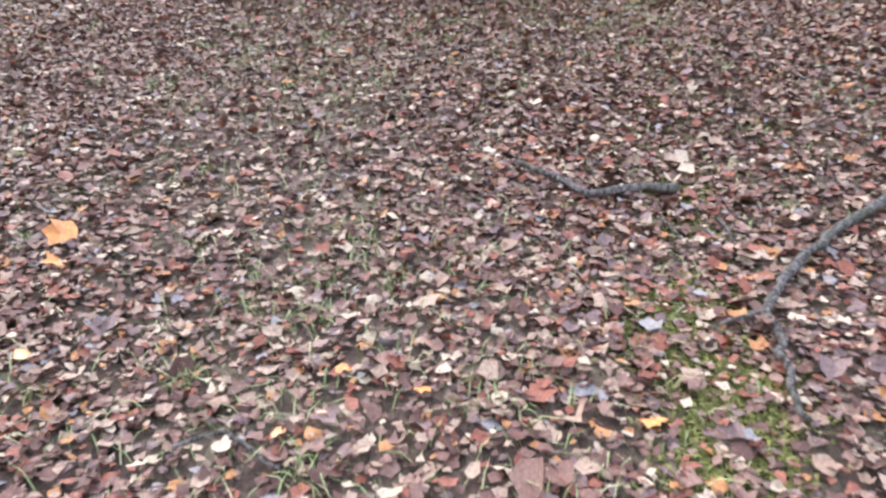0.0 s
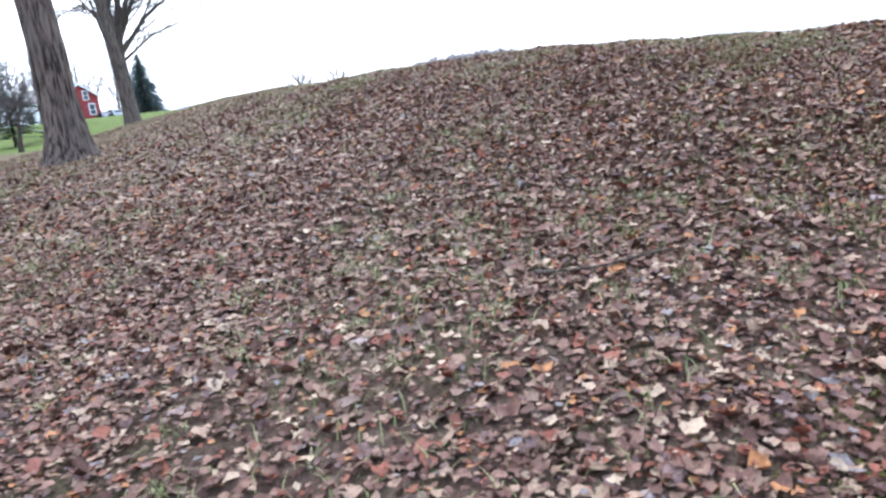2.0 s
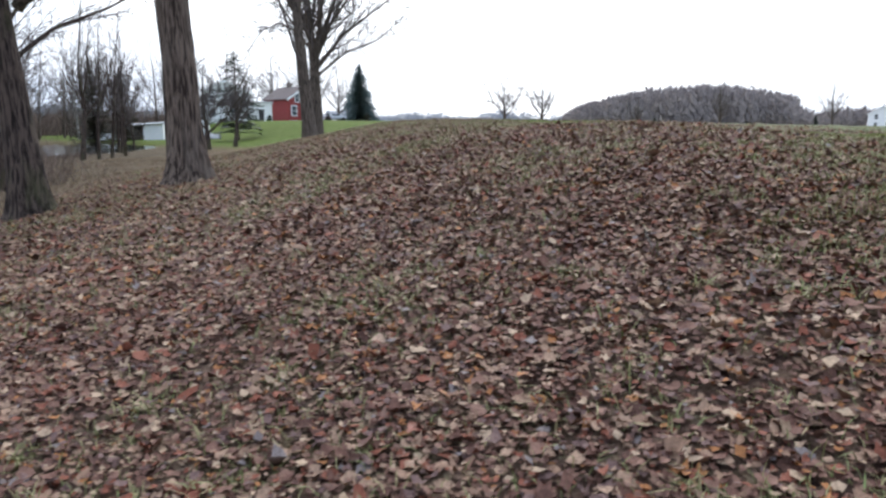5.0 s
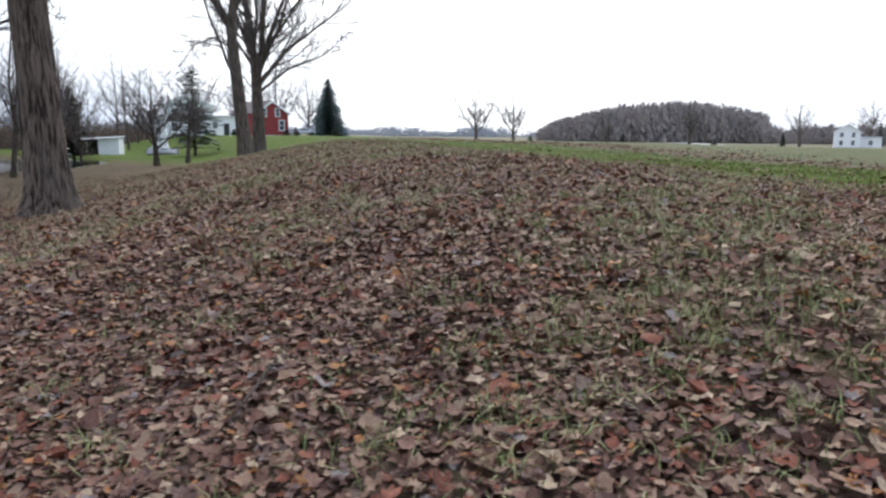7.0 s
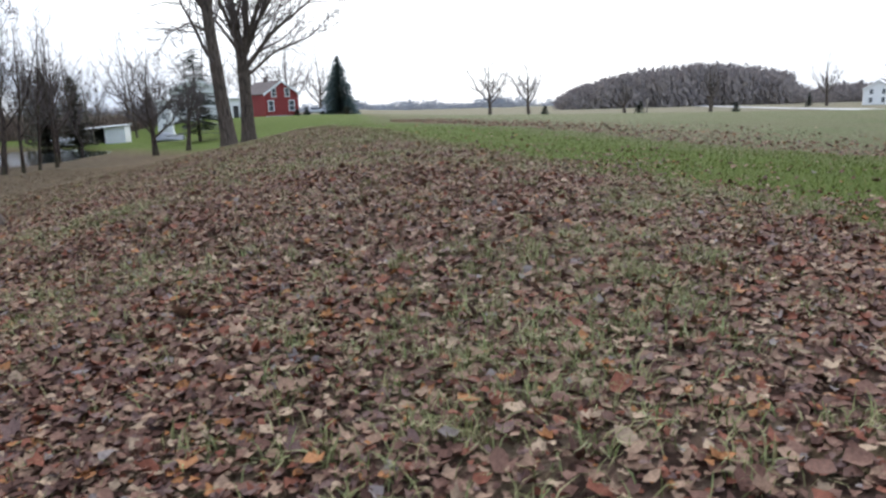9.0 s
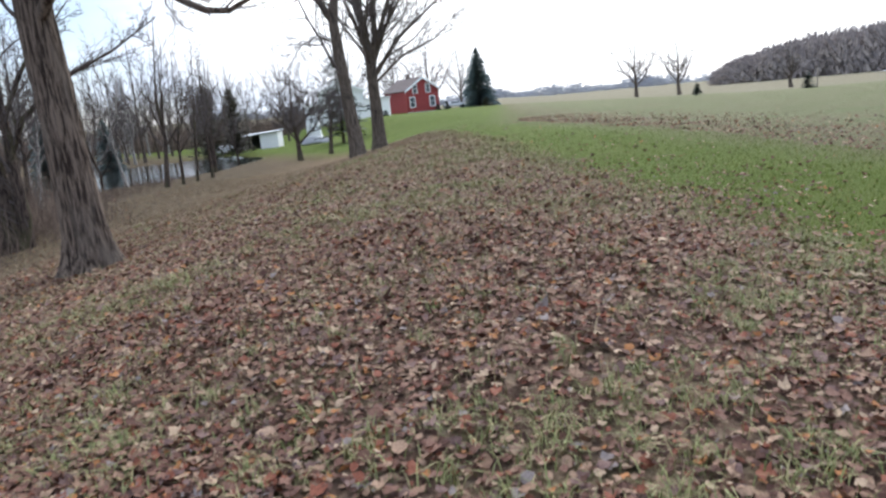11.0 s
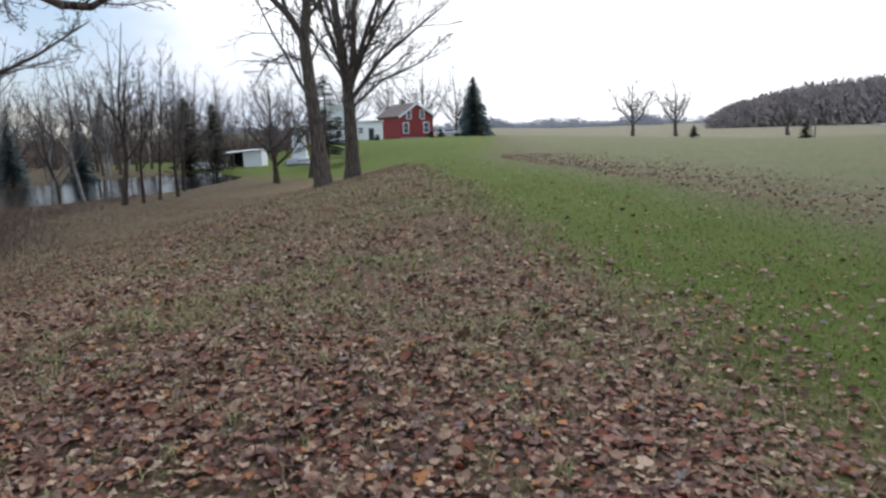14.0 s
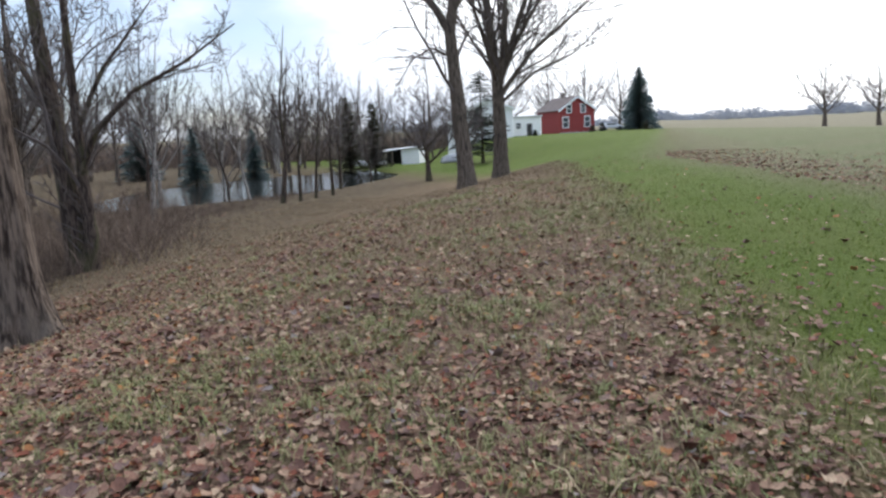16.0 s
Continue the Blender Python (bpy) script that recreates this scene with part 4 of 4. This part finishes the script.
for i, (x, y, h, o) in enumerate([(133.0, 178.0, 13.0, 0.6), (158.0, 180.0, 14.0, 0.6), (113.0, 205.0, 15.0, 0.35)]):
    bare_tree("farm_tree", (x, y, gz(x, y)), "tall bare tree beside the white farmhouse", forked(random.Random(320 + i), h, 0.4, 7, 0.25, 0.04, o), 320 + i, m_bark_grey, levels=3, count=7, ratio=0.42, flare=0.2, sides=10, rings=12, twig=m_twig_far_hazed, group="farm trees", thin=0.045, low=0.2, fuzz=10, start=0.1)
for i, (x, y, h) in enumerate([(150.5, 168.0, 6.5), (126.0, 176.0, 4.0)]):
    conifer("farm_evergreen", (x, y, gz(x, y)), "dark evergreen beside the white farmhouse", h, h * 0.6, 330 + i, m_pine, 20, 12, 0.02, 0.1, 0.6, group="farm evergreens")

# gravel road and utility pole beyond the field
path = [(88, 60), (95, 110), (108, 165), (128, 230), (156, 320)]
bm = bmesh.new()
prev = None
for i in range(41):
    p, d = along([Vector((x, y, 0)) for x, y in path], i / 40)
    n = Vector((-d.y, d.x, 0)) * 3.0
    pair = [bm.verts.new((q.x, q.y, gz(q.x, q.y) + 0.14)) for q in (p - n, p + n)]
    if prev:
        bm.faces.new((prev[0], prev[1], pair[1], pair[0]))
    prev = pair
tagged(part("road", bm, m_road), "pale gravel road crossing the far field", "road", kind="structure")
ex, ey = 54.2, 122.0
pole = thing("utility_pole", (ex, ey, gz(ex, ey)), "short weathered wooden pole at the field's edge", "pole")
s = Shape()
s.tube([(0, 0, -0.4), (0.02, 0, 1.6), (0.03, 0, 3.4)], [0.13, 0.12, 0.10], 10, True)
s.link("post", m_wood, pole)


# ---- fallen leaves, grass, moss and sticks ----
def fast_mesh(name, co, tris, mat):
    me = bpy.data.meshes.new(name)
    me.vertices.add(len(co))
    me.vertices.foreach_set("co", np.ascontiguousarray(co, np.float32).ravel())
    me.loops.add(tris.size)
    me.loops.foreach_set("vertex_index", np.ascontiguousarray(tris, np.int32).ravel())
    me.polygons.add(len(tris))
    me.polygons.foreach_set("loop_start", np.arange(0, tris.size, 3, dtype=np.int32))
    me.update(calc_edges=True)
    me.validate()
    me.materials.append(mat)
    return new(name, me)


def turns(rs, n, tilt):
    """n random turns: any heading, and a lean of about tilt radians."""
    yaw, lean, way = rs.uniform(0, 6.283, n), np.abs(rs.normal(0, tilt, n)), rs.uniform(0, 6.283, n)
    ax = np.stack([np.cos(way), np.sin(way), np.zeros(n)], 1)
    c, s = np.cos(lean), np.sin(lean)
    K = np.zeros((n, 3, 3))
    K[:, 0, 2], K[:, 1, 2], K[:, 2, 0], K[:, 2, 1] = ax[:, 1], -ax[:, 0], -ax[:, 1], ax[:, 0]
    R = np.eye(3) + s[:, None, None] * K + (1 - c)[:, None, None] * (K @ K)
    Z = np.zeros((n, 3, 3))
    Z[:, 0, 0], Z[:, 0, 1], Z[:, 1, 0], Z[:, 1, 1], Z[:, 2, 2] = np.cos(yaw), -np.sin(yaw), np.sin(yaw), np.cos(yaw), 1
    return R @ Z


LOBES = [(0, 1.0), (26, 0.70), (50, 0.92), (84, 0.64), (118, 0.76), (180, 0.48), (242, 0.76), (276, 0.64), (310, 0.92), (334, 0.70)]
RIM = np.array([(r * math.sin(radians(a)), r * math.cos(radians(a))) for a, r in LOBES])
FAN = np.array([(0, 1 + i, 1 + (i + 1) % 10) for i in range(10)])


COARSE = np.array([(0.0, 1.0), (0.8, 0.45), (0.62, -0.5), (-0.05, -0.6), (-0.7, -0.4), (-0.75, 0.5)])
QUAD = np.array([(0.1, 1.0), (0.75, -0.1), (-0.1, -0.8), (-0.7, 0.15)])
FAN4 = np.array([(0, 1 + i, 1 + (i + 1) % 4) for i in range(4)])
FAN6 = np.array([(0, 1 + i, 1 + (i + 1) % 6) for i in range(6)])


def leaf_shapes(rs, n, size, outline=RIM):
    """n leaves, each curled and folded in its own way."""
    k = len(outline)
    rim = np.repeat(outline[None], n, 0) * rs.uniform(0.72, 1.25, (n, k, 1)) * rs.uniform(0.7, 1.1, (n, 1, 2)) * size[:, None, None]
    flat = np.concatenate([np.zeros((n, 1, 2)), rim], 1)
    r2 = (flat ** 2).sum(2) / size[:, None]
    z = r2 * rs.normal(0.1, 0.32, (n, 1)) + np.abs(flat[:, :, 0]) * rs.normal(0.1, 0.3, (n, 1)) + rs.normal(0, 0.12, (n, k + 1)) * size[:, None]
    return np.concatenate([flat, z[:, :, None]], 2)


def patchy(x, y, scale, seed):
    return (np.sin(x * scale + seed) * np.cos(y * scale * 1.13 - seed) + np.sin(x * scale * 2.3 - y * scale * 1.7 + seed * 2) * 0.6 + np.cos(y * scale * 2.9 + x * scale * 0.8) * 0.4) / 2


def lawn_side(x, y):
    return x + 0.22 * y - 4.3 + 0.35 * patchy(x, y, 1.3, 2.0)


MOSS = ((-5.58, -3.90), (-5.80, -4.06), (-6.28, -4.26), (-6.47, -4.20), (-6.60, -4.38), (-6.65, -4.55), (-6.86, -4.52), (-6.97, -4.58))


def strew(name, label, seed, x, y, sizes, outline, fan):
    """Leaves over the ground: thick on the ridge and bank, thin on the lawn, sparse where moss grows."""
    rs = np.random.RandomState(seed)
    n = len(x)
    side = lawn_side(x, y)
    keep = np.where(side < -0.2, 0.97 - 0.72 * step((y - 8) / 18), np.where(side < 0.8, 0.32, 0.11) * (1 - 0.85 * step((side - 2.5) / 2)) * (1 - 0.7 * step((y - 10) / 12)))
    keep = keep * np.clip(0.85 + 0.5 * patchy(x, y, 0.9, 1.0), 0.45, 1.0)
    for mx_, my_ in MOSS:
        keep = keep * (1 - 0.22 * np.exp(-((x - mx_) ** 2 + (y - my_) ** 2) / 0.035))
    sel = rs.random_sample(n) < keep
    x, y = x[sel], y[sel]
    n, k = len(x), len(outline) + 1
    size = rs.uniform(*sizes, n) * np.where(rs.random_sample(n) < 0.12, 1.25, 1.0)
    shapes = np.einsum("nij,nkj->nki", turns(rs, n, 0.30), leaf_shapes(rs, n, size, outline))
    centre = np.stack([x, y, lie(x, y) + 0.012 + np.abs(rs.normal(0, 0.014, n))], 1)
    co = (shapes + centre[:, None, :]).reshape(-1, 3)
    co[:, 2] = np.maximum(co[:, 2], lie(co[:, 0], co[:, 1]) + 0.002)
    tris = (fan[None] + k * np.arange(n)[:, None, None]).reshape(-1, 3)
    return tagged(fast_mesh(name, co, tris, m_leaf), label, "leaves", kind="stuff")


rs = np.random.RandomState(4)
near_x = np.concatenate([rs.uniform(-9.6, -0.5, 52000), rs.uniform(-4.4, 4.4, 50000)])
near_y = np.concatenate([rs.uniform(-6.2, 3.4, 52000), -1.5 + 16.5 * rs.triangular(0.0, 0.25, 1.0, 50000)])
strew("leaf_litter", "thick litter of curled brown maple leaves", 41, near_x, near_y, (0.018, 0.046), RIM, FAN)
bit_x = np.concatenate([rs.uniform(-9.4, -1.0, 90000), rs.uniform(-4.0, 3.5, 44000)])
bit_y = np.concatenate([rs.uniform(-6.0, 2.0, 90000), rs.uniform(-0.5, 10.0, 44000)])
strew("leaf_bits", "small broken and folded leaf bits between larger leaves", 43, bit_x, bit_y, (0.012, 0.027), QUAD, FAN4)
far_x = np.concatenate([rs.uniform(-13, 7.5, 85000), rs.uniform(-12.5, -3.0, 42000), rs.uniform(-24, -4, 26000)])
far_y = np.concatenate([rs.uniform(-6.5, 34, 85000), rs.uniform(2.5, 17, 42000), rs.uniform(12, 42, 26000)])
strew("leaf_scatter", "brown leaves strewn down the bank and lawn", 42, far_x, far_y, (0.024, 0.050), COARSE, FAN6)

rs = np.random.RandomState(44)
ly = rs.uniform(4, 36, 5500)
lx = 10.2 - 0.28 * np.minimum(ly, 32) + np.abs(rs.normal(0, 2.2, 5500))
n = len(lx)
shapes = np.einsum("nij,nkj->nki", turns(rs, n, 0.3), leaf_shapes(rs, n, rs.uniform(0.03, 0.055, n)))
co = (shapes + np.stack([lx, ly, lie(lx, ly) + 0.025], 1)[:, None, :]).reshape(-1, 3)
tris = (FAN[None] + 11 * np.arange(n)[:, None, None]).reshape(-1, 3)
tagged(fast_mesh("leaf_drift", co, tris, m_leaf), "drift of brown leaves along the stubble field's edge", "leaves", kind="stuff")


def blades(rs, x, y, height, width, lean):
    n = len(x)
    a = rs.uniform(0, 6.283, n)
    d = np.stack([np.cos(a), np.sin(a), np.zeros(n)], 1)
    q = np.stack([-d[:, 1], d[:, 0], np.zeros(n)], 1)
    foot = np.stack([x, y, lie(x, y) - 0.004], 1)
    up = np.array([0, 0, 1.0])
    bend = np.abs(rs.normal(lean, lean * 0.5, n))[:, None]
    mid_ = foot + up * height[:, None] * 0.6 + d * height[:, None] * bend * 0.35
    tip = foot + up * height[:, None] * (1.05 - 0.25 * bend) + d * height[:, None] * bend
    w = width[:, None] / 2
    co = np.stack([foot - q * w, foot + q * w, mid_ - q * w * 0.8, mid_ + q * w * 0.8, tip], 1).reshape(-1, 3)
    tri = np.array([(0, 1, 3), (0, 3, 2), (2, 3, 4)])
    return co, (tri[None] + 5 * np.arange(n)[:, None, None]).reshape(-1, 3)


# tufts that stand through the leaves
rs = np.random.RandomState(5)
cx, cy = rs.uniform(-12, 5, 30000), rs.uniform(-6, 24, 30000)
ok = (lawn_side(cx, cy) < 0.2) & (rs.random_sample(30000) < np.clip(0.12 + 0.8 * (patchy(cx, cy, 0.75, 5.0) - 0.05), 0.07, 0.5) * np.where(cx < -4.5, 0.4, np.where(cy > 0.5, 1.35, 1.0)))
cx, cy = cx[ok], cy[ok]
per = rs.randint(9, 34, len(cx))
spread_ = rs.uniform(0.02, 0.075, len(cx))
bx, by = np.repeat(cx, per), np.repeat(cy, per)
bx, by = bx + rs.normal(0, 1, len(bx)) * np.repeat(spread_, per), by + rs.normal(0, 1, len(by)) * np.repeat(spread_, per)
co, tris = blades(rs, bx, by, rs.uniform(0.06, 0.13, len(bx)) * np.where(by < -0.8, 0.65, 0.85), rs.uniform(0.004, 0.008, len(bx)), 0.95)
tagged(fast_mesh("grass_tufts", co, tris, m_tuft), "olive grass tufts standing through the leaves", "grass", kind="stuff")

# single blades over the whole leafy ground
n = 110000
dx, dy = rs.uniform(-10, 5, n), rs.uniform(-6, 16, n)
ok = (lawn_side(dx, dy) < 0.3) & (rs.random_sample(n) < np.clip(0.42 + 0.8 * patchy(dx, dy, 0.8, 5.0), 0.10, 0.95))
dx, dy = dx[ok], dy[ok]
co, tris = blades(rs, dx, dy, rs.uniform(0.045, 0.10, len(dx)), rs.uniform(0.004, 0.007, len(dx)), 1.0)
tagged(fast_mesh("loose_grass", co, tris, m_tuft), "thin olive grass blades between the fallen leaves", "grass", kind="stuff")

# dry grass towards the far end of the ridge and down the bank
n = 150000
dx, dy = rs.uniform(-20, 4, n), 3.5 + 40 * rs.random_sample(n) ** 1.1
ok = (lawn_side(dx, dy) < 0.5) & (rs.random_sample(n) < np.clip(0.12 + 0.55 * step((dy - 5) / 12) + 0.5 * patchy(dx, dy, 0.5, 3.0), 0.04, 0.95))
dx, dy = dx[ok], dy[ok]
co, tris = blades(rs, dx, dy, rs.uniform(0.05, 0.15, len(dx)), rs.uniform(0.006, 0.012, len(dx)), 0.8)
tagged(fast_mesh("dry_grass", co, tris, m_dry), "matted tan dry grass along the ridge", "grass", kind="stuff")

# mown lawn
n = 110000
gx_, gy_ = rs.uniform(-2, 10, n), -2 + 30 * rs.random_sample(n) ** 0.9
s_ = lawn_side(gx_, gy_)
ok = (s_ > -0.35) & (rs.random_sample(n) < np.clip(0.25 + 1.2 * (s_ + 0.35), 0, 1) * (1 - 0.97 * step((gy_ - 6) / 19))) & (gx_ + 0.28 * gy_ < 10.2)
gx_, gy_ = gx_[ok], gy_[ok]
co, tris = blades(rs, gx_, gy_, rs.uniform(0.03, 0.07, len(gx_)), rs.uniform(0.005, 0.010, len(gx_)), 1.0)
tagged(fast_mesh("lawn_grass", co, tris, m_lawn_blade), "short mown green lawn grass", "grass", kind="stuff")

# moss beside the sticks where the walk begins
rs = np.random.RandomState(6)
mx, my = [], []
for x, y, r, k in [(x, y, 0.10, 900) for x, y in MOSS] + [(-4.64, -3.35, 0.3, 900), (-5.2, -3.6, 0.25, 700)]:
    mx.append(x + rs.normal(0, r, k))
    my.append(y + rs.normal(0, r * 0.8, k))
mx, my = np.concatenate(mx), np.concatenate(my)
co, tris = blades(rs, mx, my, rs.uniform(0.012, 0.028, len(mx)), rs.uniform(0.010, 0.018, len(mx)), 1.2)
tagged(fast_mesh("moss", co, tris, m_moss), "bright yellow-green moss cushions among the leaves", "moss", kind="stuff")


def stick(points, r0, r1, label, seed, shoots=()):
    rng = random.Random(seed)
    x0, y0 = points[0]
    ob = thing("fallen_stick", (x0, y0, gz(x0, y0)), label, "stick")

    def run(pts, a, b):
        s = Shape()
        fine, fr = [], []
        m = (len(pts) - 1) * 4
        for k in range(m + 1):
            p, _ = along([Vector((x, y, 0)) for x, y in pts], k / m)
            fr.append(a + (b - a) * k / m)
            fine.append(Vector((p.x - x0 + rng.gauss(0, 0.006), p.y - y0 + rng.gauss(0, 0.006), gz(p.x, p.y) - gz(x0, y0) + 0.045 + fr[-1] * 0.4)))
        s.tube(fine, fr, 7, True)
        return s
    run(points, r0, r1).link("stem", m_stick, ob)
    for pts in shoots:
        run(pts, r1 * 1.3, r1 * 0.5).link("shoot", m_stick, ob)
    return ob


stick([(-5.80, -3.20), (-5.83, -3.40), (-5.90, -3.64), (-5.71, -3.80), (-5.64, -3.92)], 0.012, 0.024, "short crooked fallen stick lying by the moss", 1)
stick([(-5.10, -4.68), (-5.49, -4.54), (-5.81, -4.48), (-6.08, -4.47), (-6.30, -4.47), (-6.43, -4.55), (-6.58, -4.62), (-6.69, -4.69)], 0.022, 0.009, "long crooked fallen branch across the moss", 2, [[(-6.30, -4.47), (-6.37, -4.42), (-6.46, -4.36)]])
for k, pts in enumerate(([(-4.94, -1.68), (-4.71, -1.86), (-4.51, -1.94), (-4.33, -2.04)], [(-5.90, -3.95), (-6.03, -4.08)], [(-5.78, -4.13), (-5.92, -4.25)], [(-7.75, -3.34), (-7.62, -3.42), (-7.62, -3.66)], [(-2.33, 0.81), (-2.40, 0.60), (-2.44, 0.36)])):
    stick(pts, 0.007, 0.005, "thin grey fallen twig on the leaves", 3 + k)

# a few orange oak leaves that stand out
for i, (x, y, s0, tilt) in enumerate(((-7.43, -2.04, 0.10, 55), (-7.49, -2.13, 0.08, 25), (-7.25, -3.52, 0.042, 20), (-7.19, -3.78, 0.042, 10), (-6.90, -4.35, 0.05, 15), (-7.54, -3.54, 0.036, 20), (-7.84, -2.61, 0.05, 10))):
    rs_ = np.random.RandomState(70 + i)
    sh = leaf_shapes(rs_, 1, np.array([s0]))[0]
    ob = tagged(fast_mesh("orange_leaf", sh, FAN, m_orange_leaf), "bright orange fallen oak leaf on the brown litter", "leaf", "orange leaves")
    ob.matrix_basis = pose(x, y, gz(x, y) + 0.03 + 0.05 * (tilt > 40), tilt, 0, 40 * i)

# the leaves nearest the path, each one its own piece of the ground
m_own, t_own, k_own = material("single_leaf")
own_tone = ramp(k_own, t_own, k_own("ShaderNodeObjectInfo", 5), LEAF_TONES, False)
own_vein = k_own("ShaderNodeTexNoise", Vector=k_own("ShaderNodeTexCoord", 3), Scale=70.0, Detail=3.0)
own_col = k_own("ShaderNodeMix", 2, data_type="RGBA", blend_type="MULTIPLY", Factor=0.75, I6=own_tone, I7=ramp(k_own, t_own, own_vein, [(0.3, (0.55, 0.52, 0.5)), (0.7, (1.15, 1.12, 1.1))]))
finish(m_own, k_own, own_col, 0.62, own_vein, 0.003, spec=0.28)
rs = np.random.RandomState(8)
leaf_meshes = []
for i in range(8):
    ob = fast_mesh("leaf", leaf_shapes(rs, 1, np.array([0.047]))[0], FAN, m_own)
    leaf_meshes.append(ob.data)
    bpy.data.objects.remove(ob)
rng = random.Random(9)
for i in range(300):
    u = i / 299
    if u < 0.35:
        x, y = -7.4 + 2.6 * rng.random(), -3.9 + 2.8 * rng.random()
    elif u < 0.65:
        x, y = -4.4 + 3.6 * rng.random(), -0.8 + 2.4 * rng.random()
    else:
        x, y = -1.2 + 3.2 * rng.random(), 3.0 + 6.5 * rng.random()
    ob = new("leaf", leaf_meshes[i % 8])
    ob.parent = ground
    ob.matrix_basis = pose(x, y, gz(x, y) + 0.035, rng.gauss(0, 16), rng.gauss(0, 16), rng.uniform(0, 360)) @ Matrix.Scale(rng.uniform(0.8, 1.15), 4)
